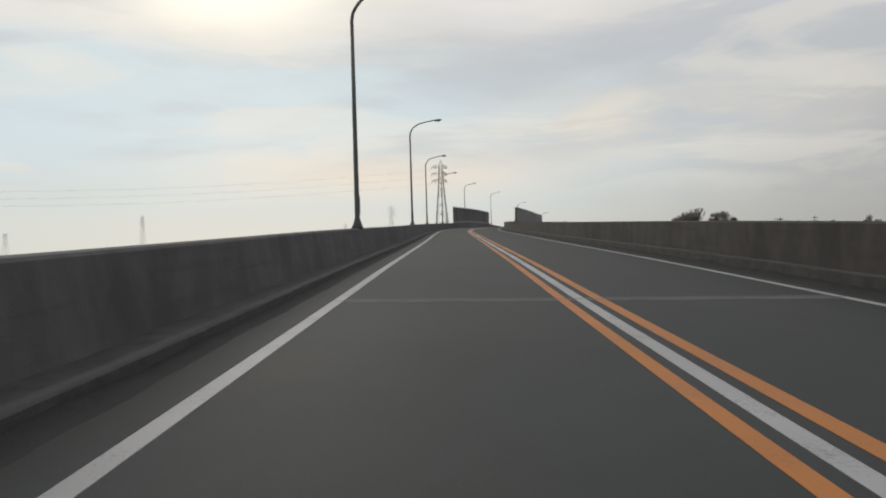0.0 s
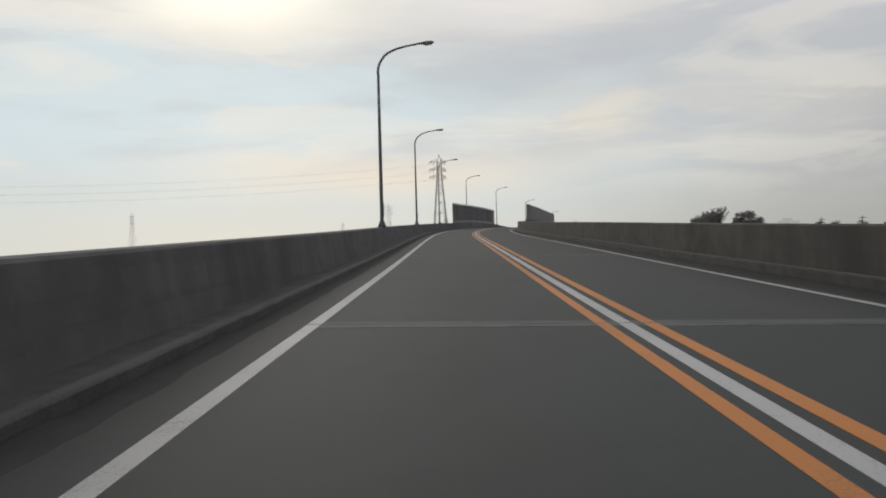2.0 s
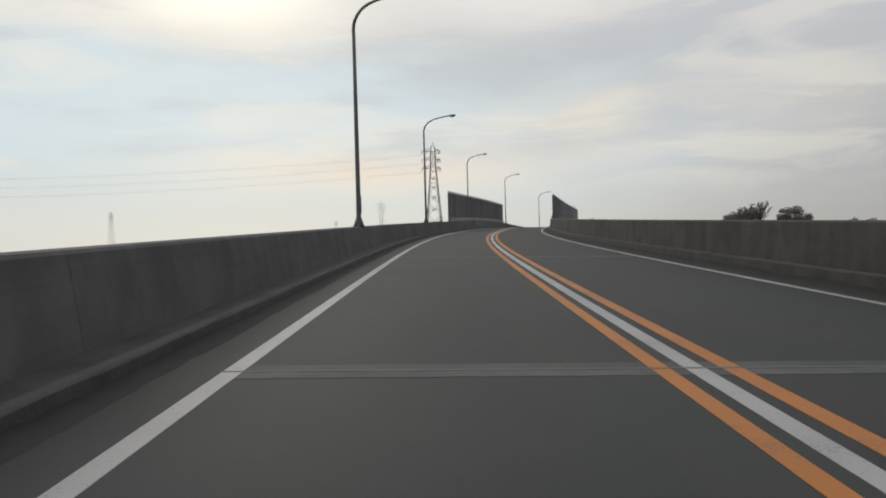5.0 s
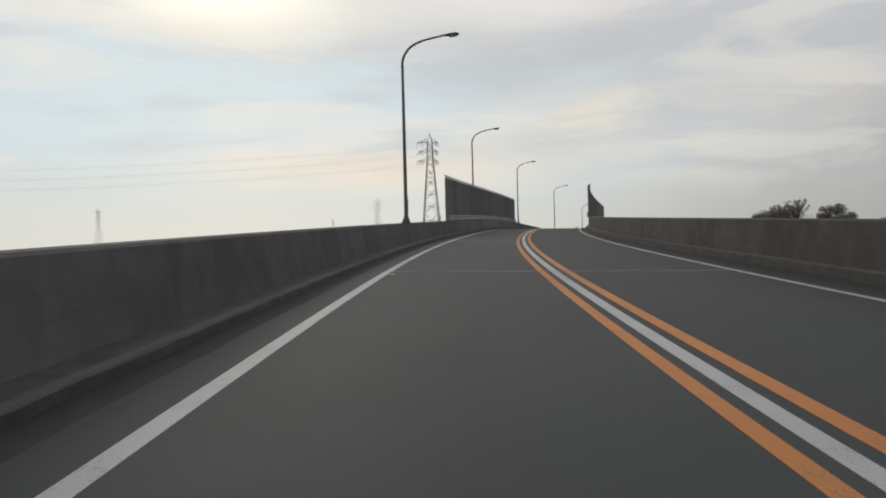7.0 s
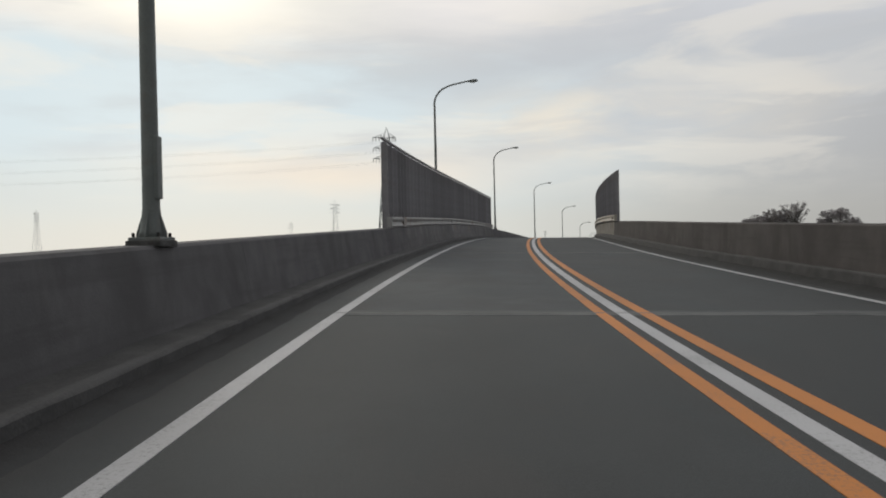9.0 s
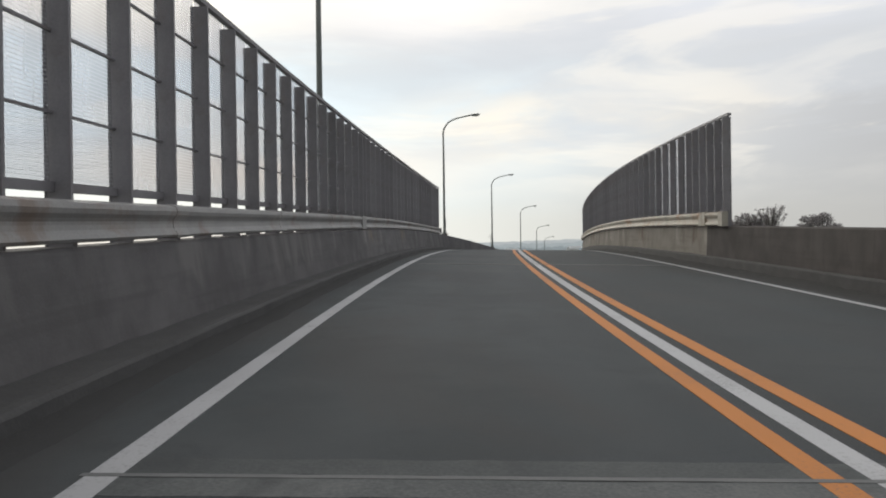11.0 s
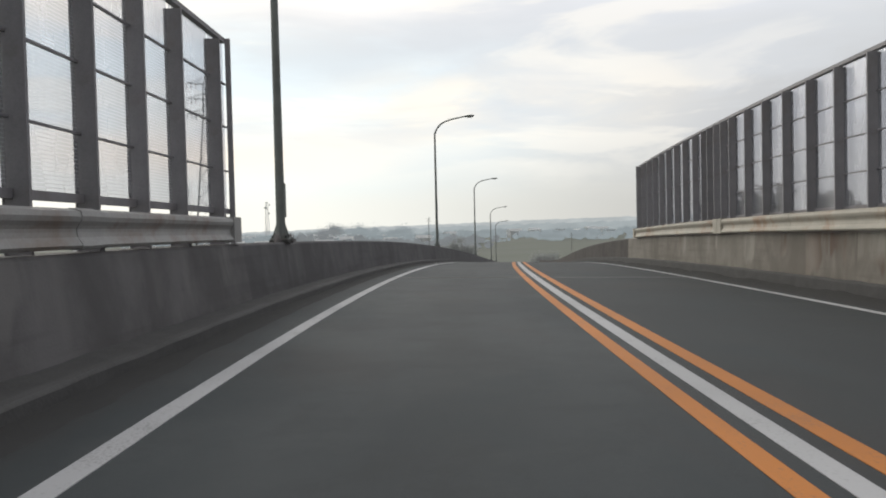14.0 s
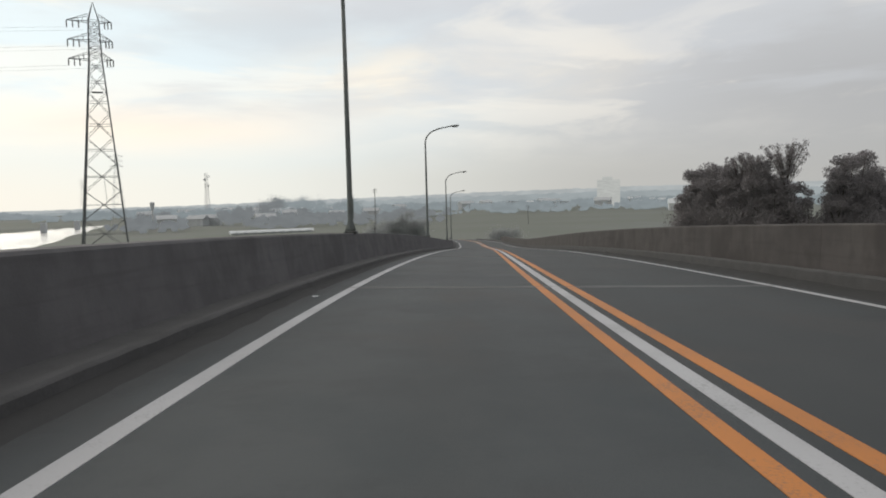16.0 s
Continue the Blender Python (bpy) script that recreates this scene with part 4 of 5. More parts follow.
            tips.append(tip - Vector((0, 0, 1.05)))
    return p, tips


main_pylon, tips = pylon(-9.75, 302.4, GROUND, 37.35, 3.6, 0.92, (3.7, 2.45), 8, thick=1.05)
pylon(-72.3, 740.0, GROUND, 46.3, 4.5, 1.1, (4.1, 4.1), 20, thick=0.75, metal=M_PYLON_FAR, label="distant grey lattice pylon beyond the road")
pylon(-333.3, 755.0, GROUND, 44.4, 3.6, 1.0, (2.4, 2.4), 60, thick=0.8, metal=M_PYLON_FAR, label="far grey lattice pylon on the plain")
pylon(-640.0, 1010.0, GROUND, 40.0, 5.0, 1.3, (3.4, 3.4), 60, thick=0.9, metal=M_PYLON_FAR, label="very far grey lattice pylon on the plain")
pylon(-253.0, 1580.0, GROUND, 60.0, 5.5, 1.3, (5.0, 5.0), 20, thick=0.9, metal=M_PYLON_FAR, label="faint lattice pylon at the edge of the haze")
next_pylon, tips2 = pylon(-300.0, 268.0, GROUND, 37.6, 3.9, 1.0, (2.9, 2.9), 90, label="grey lattice pylon across the river")


def wire(a, b, sag, r=0.0105):
    bm = bmesh.new()
    pts = [a.lerp(b, i / 24) - Vector((0, 0, 4 * sag * (i / 24) * (1 - i / 24))) for i in range(25)]
    tube(bm, pts, [r] * 25, 5)
    return tagged(part("power_line", bm, M_CABLE), "thin grey overhead power cable between pylons", "cable", group="power lines")


for i in range(6):
    a = main_pylon.matrix_basis @ tips[i]
    b = next_pylon.matrix_basis @ tips2[i]
    wire(a, b, 6.0)
bm = bmesh.new()
for dx in (0.0, 0.35):
    tube(bm, [Vector((-6.4 + dx, 305, 29 - 0.5 * i)) + Vector((0.02 * i, 0, 0)) for i in range(40)], [0.05] * 40, 5)
tagged(part("down_lead", bm, M_CABLE, main_pylon), "dark cable hanging down beside the tower")


# ---- trees ----
def leaf_cloud(rng, centres, count, size, soft=False):
    """Many small leaves, strewn in uneven clumps."""
    verts, faces = [], []
    for _ in range(count):
        c, r = centres[rng.randrange(len(centres))]
        while True:
            v = Vector((rng.uniform(-1, 1), rng.uniform(-1, 1), rng.uniform(-1, 1)))
            if soft:
                v = Vector((rng.gauss(0, 0.5), rng.gauss(0, 0.5), rng.gauss(0, 0.5)))
            if soft or v.length < 1:
                break
        q = c + Vector((v.x * r, v.y * r, v.z * r * 0.75))
        e = Euler((rng.uniform(0, 6.3), rng.uniform(0, 6.3), rng.uniform(0, 6.3))).to_matrix()
        s = size * rng.uniform(0.6, 1.4)
        b = len(verts)
        verts += [q + e @ Vector((-s, 0, 0)), q + e @ Vector((0, -s * 0.5, 0.1 * s)), q + e @ Vector((s, 0, 0)), q + e @ Vector((0, s * 0.5, 0.1 * s))]
        faces.append((b, b + 1, b + 2, b + 3))
    return verts, faces


def tree(seed, x, y, height, spread, leaves=5000, leaf=0.22, bare=0.0, low=0.25, label="dark broad tree with thin brownish leaves", base=GROUND):
    rng = random.Random(seed)
    t = empty("tree", pose(x, y, base), label=label, category="tree", group="trees beside the road")
    bm = bmesh.new()
    tr = 0.022 * height
    pts = [Vector((0, 0, -0.3))]
    for i in range(1, 6):
        pts.append(Vector((rng.uniform(-0.25, 0.25) * i * 0.5, rng.uniform(-0.25, 0.25) * i * 0.5, height * 0.62 * i / 5)))
    tube(bm, pts, [tr * (1.25 if i == 0 else 1 - 0.13 * i) for i in range(6)], 8)
    part("trunk", bm, M_BARK, t)
    limbs = bmesh.new()
    twigs = bmesh.new()
    centres = []
    for i in range(15):
        f = rng.uniform(low, 0.62)
        k = f * 0.999 / 0.62 * 5
        a = pts[int(k)].lerp(pts[min(int(k) + 1, 5)], k - int(k))
        ang = i * 2.4 + rng.uniform(-0.4, 0.4)
        reach = spread * rng.uniform(0.5, 1.0) * (1.15 - 0.5 * abs(f - 0.4))
        b = Vector((math.cos(ang) * reach, math.sin(ang) * reach, height * min(0.95, f + rng.uniform(0.15, 0.36))))
        m = a.lerp(b, 0.5) + Vector((0, 0, -0.06 * height * rng.random()))
        tube(limbs, [a, m, b], [tr * 0.45, tr * 0.28, tr * 0.1], 6)
        centres.append((b, spread * rng.uniform(0.2, 0.36)))
        centres.append((m.lerp(b, 0.5), spread * rng.uniform(0.18, 0.32)))
        for _ in range(14):
            s = m.lerp(b, rng.uniform(0.1, 1.0))
            d = Vector((rng.uniform(-1, 1), rng.uniform(-1, 1), rng.uniform(0.1, 1.3))).normalized() * spread * rng.uniform(0.2, 0.45)
            e = s + d
            bar(twigs, s, e, tr * 0.07, tr * 0.025, 3)
            for _ in range(3):
                g = s.lerp(e, rng.uniform(0.3, 1.0))
                bar(twigs, g, g + Vector((rng.uniform(-1, 1), rng.uniform(-1, 1), rng.uniform(0.0, 1.2))).normalized() * spread * rng.uniform(0.08, 0.2), tr * 0.035, tr * 0.015, 3)
    for _ in range(6):
        ang = rng.uniform(0, 6.3)
        centres.append((Vector((math.cos(ang) * spread * 0.3, math.sin(ang) * spread * 0.3, height * rng.uniform(0.62, 0.88))), spread * 0.3))
    part("limb", limbs, M_BARK, t)
    part("twig", twigs, M_TWIG, t)["kind"] = "stuff"
    if bare < 1.0:
        vs, fs = leaf_cloud(rng, centres, int(leaves * (1 - bare)), leaf)
        crown = link_mesh("crown", vs, fs, M_LEAF, t)
        crown["kind"] = "stuff"
    return t


def along(s, u):
    p = on_road(s, u)
    return p.x, p.y


def dome_tree(seed, x, y, height, radius, leaves=15000, label="dark dense evergreen tree with a broad uneven dome"):
    """A broad evergreen: short trunk, limbs fanning into a dome of small leaves with an uneven skin."""
    rng = random.Random(seed)
    t = empty("tree", pose(x, y, GROUND), label=label, category="tree", group="trees beside the road")
    bm = bmesh.new()
    tube(bm, [(0, 0, -0.3), (0.1, 0.05, height * 0.2), (0.0, 0.1, height * 0.45), (0.1, 0, height * 0.75)], [0.34, 0.27, 0.2, 0.07], 8)
    part("trunk", bm, M_BARK, t)
    centres = []
    for i in range(46):
        ang, f = i * 2.4 + rng.uniform(-0.4, 0.4), rng.uniform(0.12, 0.93)
        wide = radius * math.sqrt(max(0.05, 1 - (max(0.0, f - 0.45) / 0.55) ** 3.5)) * rng.uniform(0.45, 0.88)
        c = Vector((math.cos(ang) * wide, math.sin(ang) * wide, height * f))
        centres.append((c, radius * rng.uniform(0.28, 0.46)))
        if i % 3 == 0:
            bm = bmesh.new()
            root = Vector((0, 0.05, height * (0.12 + 0.5 * f)))
            tube(bm, [root, root.lerp(c, 0.5) + Vector((0, 0, -0.2)), c], [0.12, 0.08, 0.03], 6)
            part("limb", bm, M_BARK, t)
    # leaves between the clumps close the crown
    centres += [(Vector((0, 0, height * f)), radius * w) for f, w in ((0.22, 0.95), (0.38, 1.0), (0.54, 0.95), (0.7, 0.85)) for _ in range(6)]
    vs, fs = leaf_cloud(rng, centres, int(leaves * 1.35), 0.13)
    link_mesh("crown", vs, fs, M_LEAF, t)["kind"] = "stuff"
    return t


def vase_tree(seed, x, y, height, spread, fork, label="tall nearly bare tree, its fine branches fanning like a vase"):
    """A bare tree whose branches fan upwards from a fork."""
    rng = random.Random(seed)
    t = empty("tree", pose(x, y, GROUND), label=label, category="tree", group="trees beside the road")
    bm = bmesh.new()
    tube(bm, [(0, 0, -0.3), (0.1, 0, height * fork * 0.5), (0, 0, height * fork)], [0.3, 0.22, 0.16], 8)
    part("trunk", bm, M_BARK, t)
    twigs = bmesh.new()
    ends = []
    for i in range(16):
        ang = i * 2.4 + rng.uniform(-0.3, 0.3)
        out = spread * math.sqrt((i + 0.5) / 16)
        tip = Vector((math.cos(ang) * out, math.sin(ang) * out, height * rng.uniform(0.9, 1.0) - 0.12 * out))
        root = Vector((0, 0, height * fork * rng.uniform(0.86, 1.0)))
        mid = root.lerp(tip, 0.5) + Vector((-math.cos(ang), -math.sin(ang), 0)) * out * 0.12
        bm = bmesh.new()
        tube(bm, [root, mid, tip], [0.08, 0.05, 0.015], 5)
        part("limb", bm, M_BARK, t)
        for _ in range(26):
            f = rng.uniform(0.3, 1.0)
            p = mid.lerp(tip, f * 2 - 1) if f > 0.5 else root.lerp(mid, f * 2)
            d = Vector((math.cos(ang) * 0.5 + rng.uniform(-0.8, 0.8), math.sin(ang) * 0.5 + rng.uniform(-0.8, 0.8), rng.uniform(0.3, 1.3))).normalized()
            q = p + d * spread * rng.uniform(0.12, 0.3)
            q.z = min(q.z, height * 1.01)
            bar(twigs, p, q, 0.016, 0.006, 3)
            ends.append((p.lerp(q, 0.8), spread * 0.13))
    part("twig", twigs, M_TWIG, t)["kind"] = "stuff"
    vs, fs = leaf_cloud(rng, ends, 8000, 0.08)
    link_mesh("crown", vs, fs, M_LEAF, t)["kind"] = "stuff"
    return t


for i, (x, y, h, r, lv) in enumerate((
        (79.8, 282.4, 10.4, 2.1, 10000), (80.2, 279.9, 14.0, 2.9, 17000), (80.4, 277.6, 15.2, 3.4, 21000), (80.5, 273.8, 15.2, 3.6, 23000),
        (80.5, 270.0, 15.0, 3.5, 22000), (80.4, 266.4, 14.3, 3.3, 20000), (80.6, 263.2, 13.2, 2.8, 16000), (81.4, 260.2, 11.4, 2.3, 12000), (84.2, 256.2, 11.8, 2.2, 12000),
        (86.2, 256.8, 14.9, 2.9, 17000), (88.6, 257.6, 15.5, 3.2, 19000), (91.4, 258.6, 14.8, 3.1, 17000), (94.8, 259.6, 11.8, 2.8, 14000))):
    dome_tree(10 + i, x, y, h + 1.1, r * 1.06, lv)
vase_tree(31, 81.6, 262.3, 17.7, 3.0, 0.7)
vase_tree(32, 80.2, 267.0, 16.9, 2.6, 0.7)
vase_tree(33, 80.4, 270.2, 16.4, 2.3, 0.7)
for i, (x, y, hgt) in enumerate(((190.4, 350.6, 11.0), (171.0, 382.6, 10.6), (176.5, 380.4, 10.8), (171.0, 338.4, 8.4), (204.6, 365.7, 9.6), (140.5, 292.2, 7.2), (146.0, 296.0, 6.8))):
    tree(40 + i, x, y, hgt + 5, 4.5, 3500, 0.3, 0.0, 0.15, "small dark tree far out on the plain")


def round_tree(seed, x, y, h, w, label, leaf=None):
    """A clipped evergreen, dense to the ground."""
    rng = random.Random(seed)
    t = empty("evergreen", pose(x, y, GROUND), label=label, category="tree")
    bm = bmesh.new()
    tube(bm, [(0, 0, -0.3), (0, 0, h * 0.5), (0, 0, h * 0.9)], [0.2, 0.14, 0.05], 8)
    part("trunk", bm, M_BARK, t)
    cs = [(Vector((rng.uniform(-0.5, 0.5) * w, rng.uniform(-0.5, 0.5) * w, h * rng.uniform(0.18, 0.86))), w * 0.42) for _ in range(16)]
    vs, fs = leaf_cloud(rng, cs, 8500, 0.13, True)
    link_mesh("crown", vs, fs, leaf or M_LEAF, t)["kind"] = "stuff"
    return t


for i, (x, y, h, w) in enumerate(((78.8, 281, 8.5, 5.2), (78.8, 275.4, 9, 5.2), (78.8, 269, 9, 5.2), (79.4, 262.6, 9, 4.8), (81.4, 258, 9, 4.4), (87, 255.4, 9, 5.2), (92.4, 257, 9, 5.2))):
    round_tree(80 + i, x, y, h, w, "dark dense evergreen thicket under the tall trees")
round_tree(60, 40, 345, 7.0, 4.6, "dark clipped evergreen below the road", M_LEAF_HAZED)
round_tree(61, 47.5, 350, 9.2, 3.4, "tall dark evergreen below the road", M_LEAF_HAZED)
round_tree(62, 51.5, 352, 7.0, 3.6, "dark evergreen beside the road embankment", M_LEAF_HAZED)
round_tree(63, 45, 352, 6.5, 3.4, "dark evergreen beside the road embankment", M_LEAF_HAZED)
bx, by = along(352, 9.0)
round_tree(64, bx, by, 3.6, 4.4, "low dark bush at the roadside", M_LEAF_HAZED)


# ---- poles and masts ----
def utility_pole(x, y, h):
    p = empty("utility_pole", pose(x, y, GROUND), label="grey concrete utility pole with two cross-arms", category="utility pole", group="utility poles")
    bm = bmesh.new()
    tube(bm, [(0, 0, -0.4), (0, 0, h)], [0.19, 0.11], 10)
    part("shaft", bm, M_WOODPOLE, p)
    for z in (h - 0.5, h - 1.3):
        bm = bmesh.new()
        box(bm, -0.9, 0.9, -0.05, 0.05, z - 0.05, z + 0.05)
        part("cross_arm", bm, M_STEEL_DARK, p)
    return p


for x, y, h in ((54.5, 425, 15.5), (84.7, 201.7, 11.8), (90.6, 194.6, 11.8), (128, 470, 8)):
    utility_pole(x, y, h)


def radio_mast(x, y, h, w):
    p = empty("radio_mast", pose(x, y, GROUND), label="far lattice radio mast with drum aerials, paled by haze", category="mast")
    cs = [Vector((w * math.cos(a), w * math.sin(a), 0)) for a in (0.5, 2.6, 4.7)]
    for c in cs:
        bm = bmesh.new()
        bar(bm, c, c * 0.45 + Vector((0, 0, h)), 0.22, 0.14)
        part("leg", bm, M_PYLON_FAR, p)
    bm = bmesh.new()
    n = 14
    for k in range(n):
        f, g = k / n, (k + 1) / n
        for i in range(3):
            a, b = cs[i] * (1 - 0.55 * f) + Vector((0, 0, h * f)), cs[(i + 1) % 3] * (1 - 0.55 * g) + Vector((0, 0, h * g))
            bar(bm, a, b, 0.1)
            bar(bm, cs[i] * (1 - 0.55 * g) + Vector((0, 0, h * g)), b, 0.1)
    part("bracing", bm, M_PYLON_FAR, p)
    for z, a in ((h * 0.93, 0.3), (h * 0.86, 2.4), (h * 0.86, 4.4), (h * 0.72, 5.4)):
        bm = bmesh.new()
        q = Vector((math.cos(a) * w * 0.8, math.sin(a) * w * 0.8, z))
        tube(bm, [q, q + Vector((math.cos(a), math.sin(a), 0)) * 0.7], [1.0, 1.0], 12)
        part("drum_aerial", bm, M_HOUSE, p)
    return p


radio_mast(-21.4, 955.0, 43.5, 3.1)

tower = empty("water_tower", pose(-39.6, 643.0, GROUND), label="slender pale water tower with a cup-shaped tank", category="water tower")
bm = bmesh.new()
tube(bm, [(0, 0, -0.4), (0, 0, 9.5)], [0.5, 0.42], 12)
part("stem", bm, M_HOUSE, tower)
bm = bmesh.new()
tube(bm, [(0, 0, 9.4), (0, 0, 11.0), (0, 0, 13.6), (0, 0, 14.2)], [0.5, 1.15, 1.4, 0.7], 16)
part("tank", bm, M_HOUSE, tower)


# ---- houses and sheds of the far town ----
def house(rng, x, y, w, d, h, storeys, turn, flat=False, roof_mat=None, label=""):
    p = empty("house", pose(x, y, GROUND - 0.4, 0, 0, turn), label=label or "rendered house with a tiled roof, paled by haze", category="house", group="houses of the far town")
    bm = bmesh.new()
    box(bm, -w / 2, w / 2, -d / 2, d / 2, 0, h)
    part("wall", bm, M_HOUSE, p)
    bm = bmesh.new()
    if flat:
        box(bm, -w / 2 - 0.2, w / 2 + 0.2, -d / 2 - 0.2, d / 2 + 0.2, h, h + 0.5)
    else:
        o, r = 0.5, d * 0.28
        v = [bm.verts.new(c) for c in ((-w / 2 - o, -d / 2 - o, h), (w / 2 + o, -d / 2 - o, h), (w / 2 + o, d / 2 + o, h), (-w / 2 - o, d / 2 + o, h), (-w / 2 - o, 0, h + r), (w / 2 + o, 0, h + r))]
        for f in ((0, 1, 5, 4), (2, 3, 4, 5), (0, 4, 3), (1, 2, 5), (3, 2, 1, 0)):
            bm.faces.new([v[i] for i in f])
    part("roof", bm, roof_mat or M_ROOF, p)
    for st in range(storeys):
        z = (st + 0.5) * h / storeys + 0.2
        n = max(2, int(w / 3.4))
        for i in range(n):
            bm = bmesh.new()
            cx = -w / 2 + w * (i + 0.5) / n
            box(bm, cx - 0.8, cx + 0.8, -d / 2 - 0.04, -d / 2 + 0.05, z - 0.6, z + 0.6)
            win = part("window", bm, M_HOUSE, p)
            bm = bmesh.new()
            box(bm, cx - 0.7, cx + 0.7, -d / 2 - 0.06, -d / 2 - 0.03, z - 0.5, z + 0.5)
            part("pane", bm, M_PANE, win)
    return p


rng = random.Random(5)
for i in range(30):
    a = radians(rng.uniform(-8, 38))
    r = rng.uniform(640, 960)
    x, y = 11 + r * math.sin(a), 180 + r * math.cos(a)
    if x < bank_right(y) + 12 or abs(a - radians(18)) < radians(3.0) and r < 420 or (radians(21) < a < radians(30) and r < 430):
        continue
    house(rng, x, y, rng.uniform(9, 16), rng.uniform(8, 11), rng.uniform(4.5, 7.5), 2, rng.uniform(-35, 35), rng.random() < 0.25)
for i in range(12):
    a, r = radians(-5 + 1.45 * i + rng.uniform(-0.5, 0.5)), rng.uniform(430, 600)
    house(rng, 11 + r * math.sin(a), 180 + r * math.cos(a), rng.uniform(8, 13), rng.uniform(7, 9), rng.uniform(3.6, 5.5), 2, rng.uniform(-35, 35), rng.random() < 0.2)
for x, y, w, d, h, turn in ((22, 470, 31, 3.4, 0.9, 8), (40, 735, 56, 12, 5.5, 3), (354, 1010, 20, 10, 4.5, -22), (440, 870, 40, 12, 4, -30), (300, 610, 26, 12, 5, -30)):
    house(rng, x, y, w, d, h, 1, turn, roof_mat=M_SHED, label="long low shed with a white sheet roof on the plain")
bm = bmesh.new()
block = empty("apartment_block", pose(334.5, 786, GROUND - 0.5, 0, 0, -28), label="tall pale apartment block far off in the haze", category="building")
box(bm, -10.2, 10.2, -6, 6, 0, 25.6, 0.6)
# the block glows as well, with haze in its colour
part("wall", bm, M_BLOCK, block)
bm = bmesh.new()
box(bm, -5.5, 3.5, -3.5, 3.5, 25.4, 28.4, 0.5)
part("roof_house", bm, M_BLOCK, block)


# ---- woods between the houses, and the ridges behind them ----
def woods(name, seed, clumps, label, mat):
    rng = random.Random(seed)
    verts, faces = [], []
    for x, y, w, h in clumps:
        cs = [(Vector((x + rng.uniform(-0.5, 0.5) * w, y + rng.uniform(-0.3, 0.3) * w, GROUND + h * rng.uniform(0.15, 0.8))), h * 0.3) for _ in range(max(4, int(w / 2)))]
        vs, fs = leaf_cloud(rng, cs, int(190 * w), 0.5, True)
        b = len(verts)
        verts += vs
        faces += [tuple(i + b for i in f) for f in fs]
    return tagged(link_mesh(name, verts, faces, mat), label, "woods", kind="stuff")


rng = random.Random(11)
clumps = []
for i in range(60):
    a = radians(rng.uniform(-15, 48))
    r = rng.uniform(480, 950)
    x, y = 11 + r * math.sin(a), 180 + r * math.cos(a)
    if x < bank_right(y) + 10 and x > bank_left(y) - 15 or (radians(14) < a < radians(30) and r < 480):
        continue
    clumps.append((x, y, rng.uniform(18, 50), rng.uniform(5, 9.5)))
for i in range(16):
    a, r = radians(rng.uniform(17, 33)), rng.uniform(560, 900)
    clumps.append((11 + r * math.sin(a), 180 + r * math.cos(a), rng.uniform(20, 50), rng.uniform(5, 8.5)))
for i in range(70):
    a, r = radians(rng.uniform(-9, 15)), rng.uniform(340, 640)
    x, y = 11 + r * math.sin(a), 180 + r * math.cos(a)
    if x > bank_right(y) + 14 and abs(x + 9.7) > 12:
        clumps.append((x, y, rng.uniform(16, 40), rng.uniform(2.6, 6.0)))
clumps += [(30, 690, 16, 15.5), (42, 700, 14, 15), (58, 705, 22, 14.5), (80, 710, 26, 13.5), (10, 600, 20, 10)]
# both groups glow in a flat haze colour instead of taking light
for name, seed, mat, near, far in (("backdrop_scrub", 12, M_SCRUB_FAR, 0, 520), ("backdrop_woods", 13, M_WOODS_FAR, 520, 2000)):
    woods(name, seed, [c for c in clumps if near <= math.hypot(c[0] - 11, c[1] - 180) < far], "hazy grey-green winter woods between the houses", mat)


def ridge(name, r, mat, heights, seed):
    """A long low rise on the horizon."""
    verts, faces = [], []
    az = np.linspace(-75, 85, 1281)
    for i, a in enumerate(az):
        h = float(np.interp(a, [-75, -20, -5, 5, 18, 30, 45, 85], heights))
        h += 2.2 * noise.noise(Vector((a * 0.35, seed, 0))) + 2.4 * noise.noise(Vector((a * 1.7, seed, 3))) + 3.0 * abs(noise.noise(Vector((a * 3.2, seed, 7)))) + 1.2 * abs(noise.noise(Vector((a * 11.0, seed, 9))))
        x, y = 11 + r * math.sin(radians(a)), 180 + r * math.cos(radians(a))
        verts += [(x, y, GROUND - 4), (x, y, h), (x * 1.1, y * 1.1, GROUND - 4)]
    for i in range(len(az) - 1):
        b = 3 * i
        faces += [(b, b + 3, b + 4, b + 1), (b + 1, b + 4, b + 5, b + 2)]
    return tagged(link_mesh(name, verts, faces, mat), "low wooded rise in pale haze along the horizon", "hills", kind="structure")


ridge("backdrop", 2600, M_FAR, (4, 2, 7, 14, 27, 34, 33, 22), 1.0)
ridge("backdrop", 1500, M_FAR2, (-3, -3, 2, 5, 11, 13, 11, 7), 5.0)



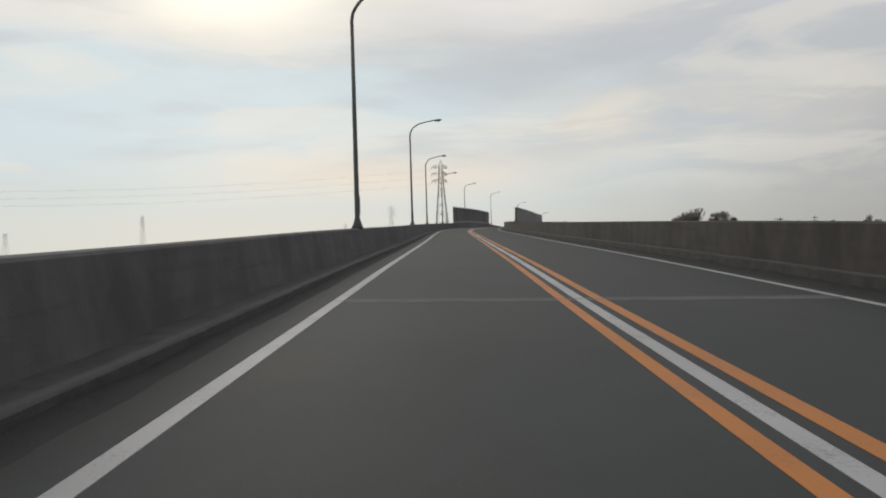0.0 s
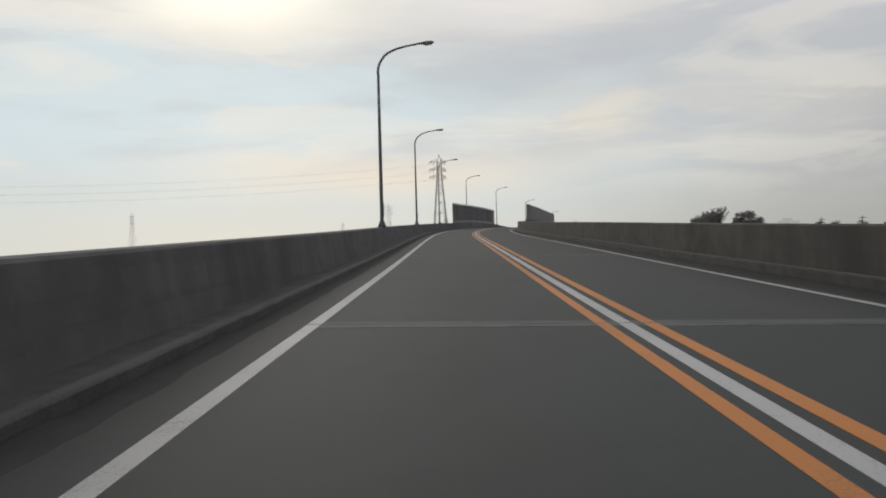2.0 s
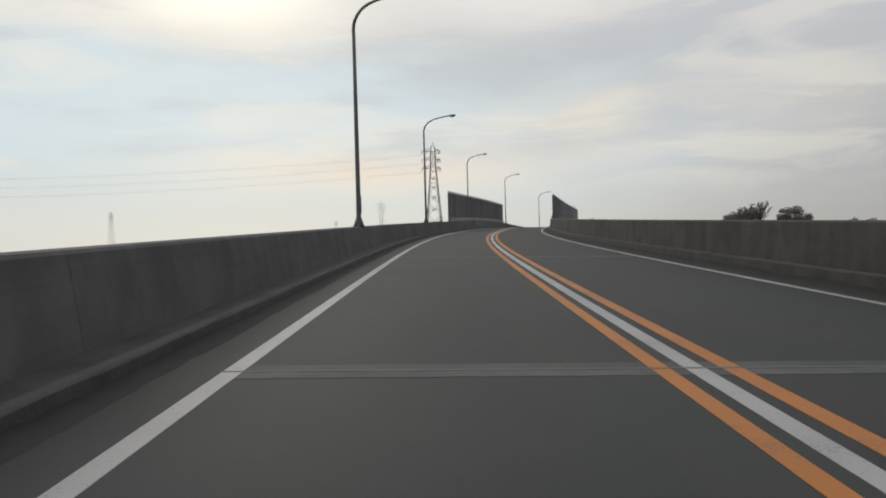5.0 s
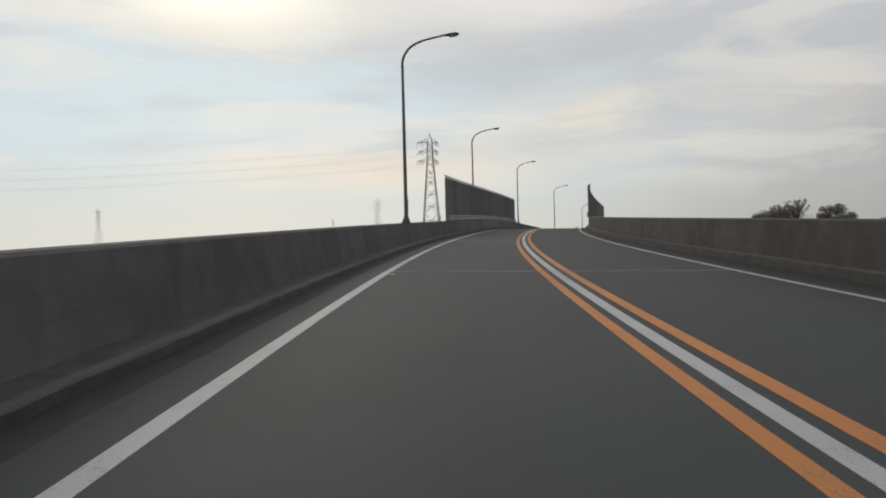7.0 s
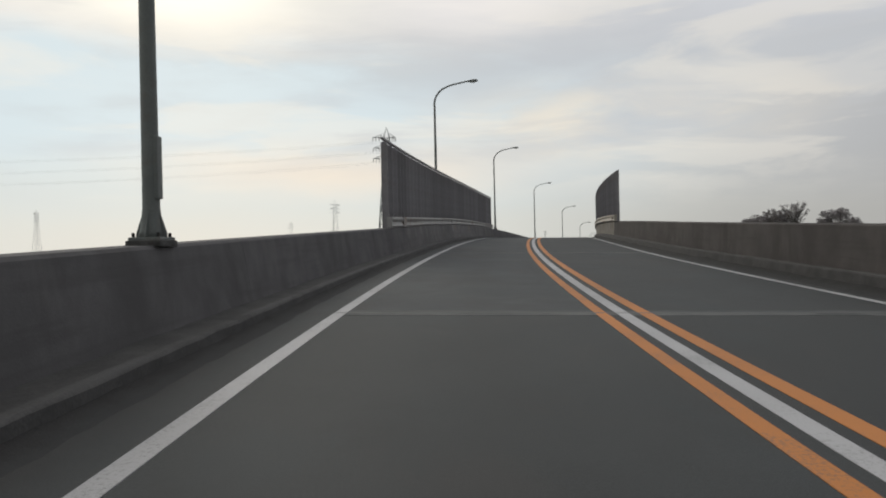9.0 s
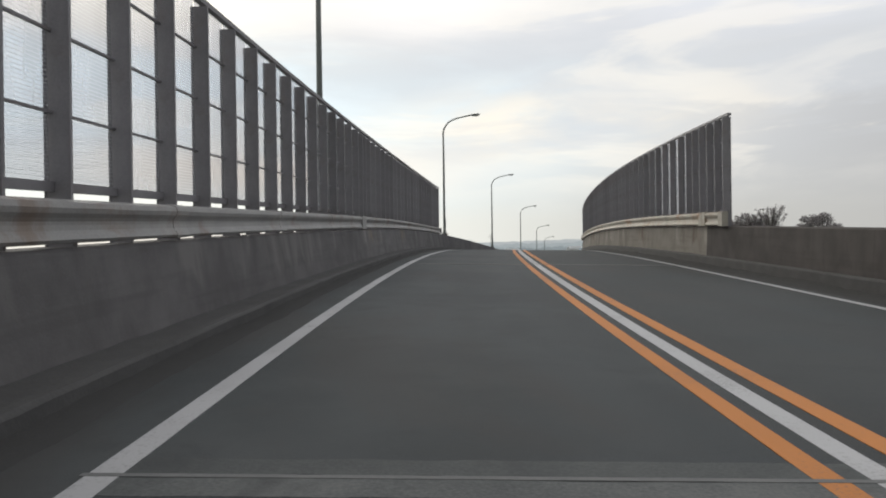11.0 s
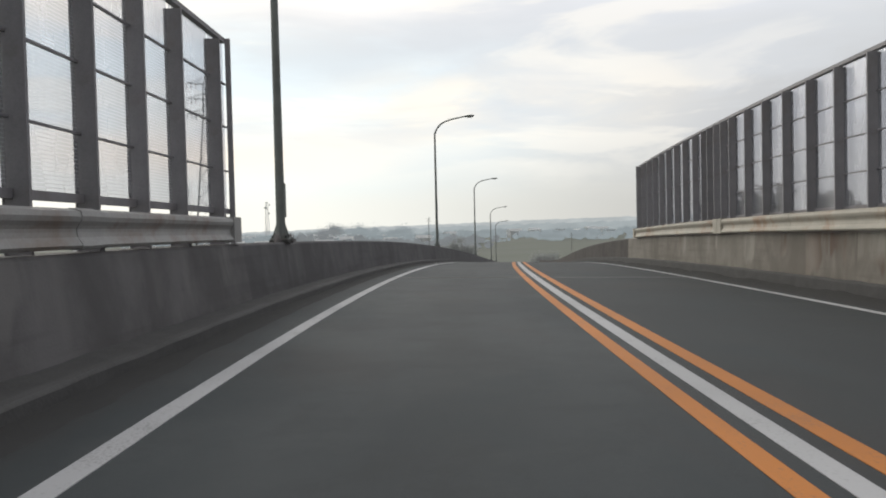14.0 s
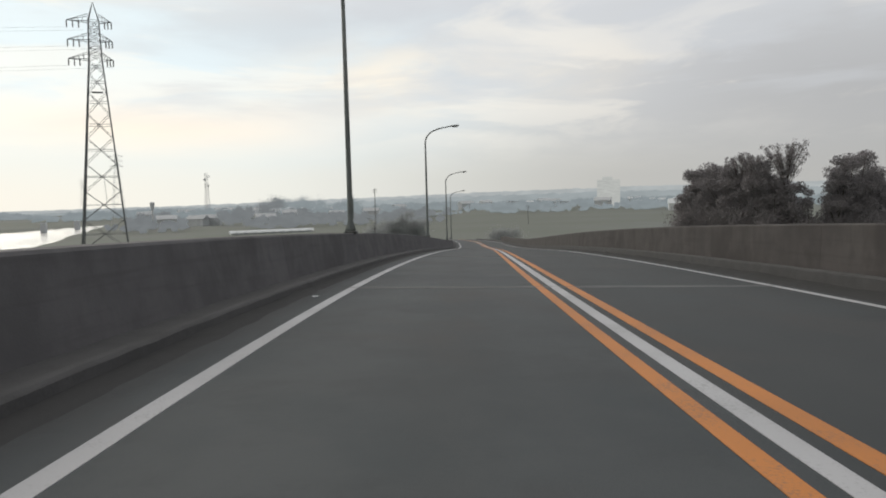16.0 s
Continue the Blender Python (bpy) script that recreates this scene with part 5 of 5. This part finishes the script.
def tree_line(r, base, seed):
    """A far line of woods across the plain, crown beside crown."""
    verts, faces = [], []
    az = np.linspace(-60, 75, 2701)
    for a in az:
        big = max(0.0, noise.noise(Vector((a * 0.22, seed, 0))) + 0.35)
        crown = abs(noise.noise(Vector((a * 1.9, seed, 4)))) + 0.6 * abs(noise.noise(Vector((a * 5.3, seed, 6)))) + 0.3 * abs(noise.noise(Vector((a * 16.0, seed, 8))))
        h = base + 7.0 * big + 4.5 * crown * (0.4 + big)
        x, y = 11 + r * math.sin(radians(a)), 180 + r * math.cos(radians(a))
        verts += [(x, y, GROUND - 3), (x, y, h), (x * 1.05, y * 1.05, GROUND - 3)]
    for i in range(len(az) - 1):
        b = 3 * i
        faces += [(b, b + 3, b + 4, b + 1), (b + 1, b + 4, b + 5, b + 2)]
    return tagged(link_mesh("backdrop", verts, faces, M_TREELINE), "far line of hazy grey woods across the plain", "woods", kind="structure")


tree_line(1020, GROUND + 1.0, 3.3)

# ---- piers of a weir in the river ----
for x, y in ((-88, 600), (-80, 640), (-103, 560)):
    bm = bmesh.new()
    box(bm, -1.2, 1.2, -2.2, 2.2, -4, 4.6, 0.2)
    w = tagged(part("river_pier", bm, M_HOUSE), "grey concrete pier standing in the river", "pier", group="piers in the river")
    w.matrix_basis = pose(x, y, GROUND)


# ---- small things on the bridge: litter and weeds ----
def weed(s, u, h, seed, base):
    rng = random.Random(seed)
    verts, faces = [], []
    for _ in range(34):
        a, l = rng.uniform(0, 6.3), h * rng.uniform(0.5, 1.0)
        d = Vector((math.cos(a), math.sin(a), 0)) * l * rng.uniform(0.15, 0.6)
        w = Vector((-math.sin(a), math.cos(a), 0)) * 0.006
        b = len(verts)
        o = Vector((rng.uniform(-0.05, 0.05), rng.uniform(-0.05, 0.05), 0))
        verts += [o - w, o + w, o + d * 0.6 + Vector((0, 0, l * 0.7)) + w, o + d + Vector((0, 0, l))]
        faces.append((b, b + 1, b + 2, b + 3))
    ob = tagged(link_mesh("weed", verts, faces, M_LEAF), "small withered weed growing from the parapet top", "weed", group="weeds at the lamp feet")
    ob.matrix_basis = road_pose(s, u, base)
    return ob


weed(LAMPS[2] + 0.42, -4.72, 0.16, 1, TOP_L)
weed(LAMPS[2] - 0.38, -4.7, 0.1, 2, TOP_L)
weed(LAMPS[1] - 0.36, -4.72, 0.14, 3, TOP_L)
weed(LAMPS[1] + 0.4, -4.68, 0.08, 4, TOP_L)
weed(LAMPS[5] + 0.3, -4.66, 0.2, 5, TOP_L)
weed(LAMPS[5] - 0.3, -4.7, 0.18, 6, TOP_L)
weed(LAMPS[5] + 0.16, -4.56, 0.12, 7, TOP_L)
bm = bmesh.new()
bmesh.ops.create_grid(bm, x_segments=4, y_segments=3, size=0.5)
rng = random.Random(9)
for v in bm.verts:
    v.co.x, v.co.y = v.co.x * 0.09, v.co.y * 0.07
    v.co.z = 0.01 + rng.uniform(0, 0.018)
bmesh.ops.solidify(bm, geom=bm.faces[:], thickness=0.002)
litter = tagged(part("litter", bm, M_SHED), "crumpled scrap of white paper on the road shoulder", "litter")
litter.matrix_basis = road_pose(190.38, -3.72)
copy_thing(litter, road_pose(94.12, -3.22))
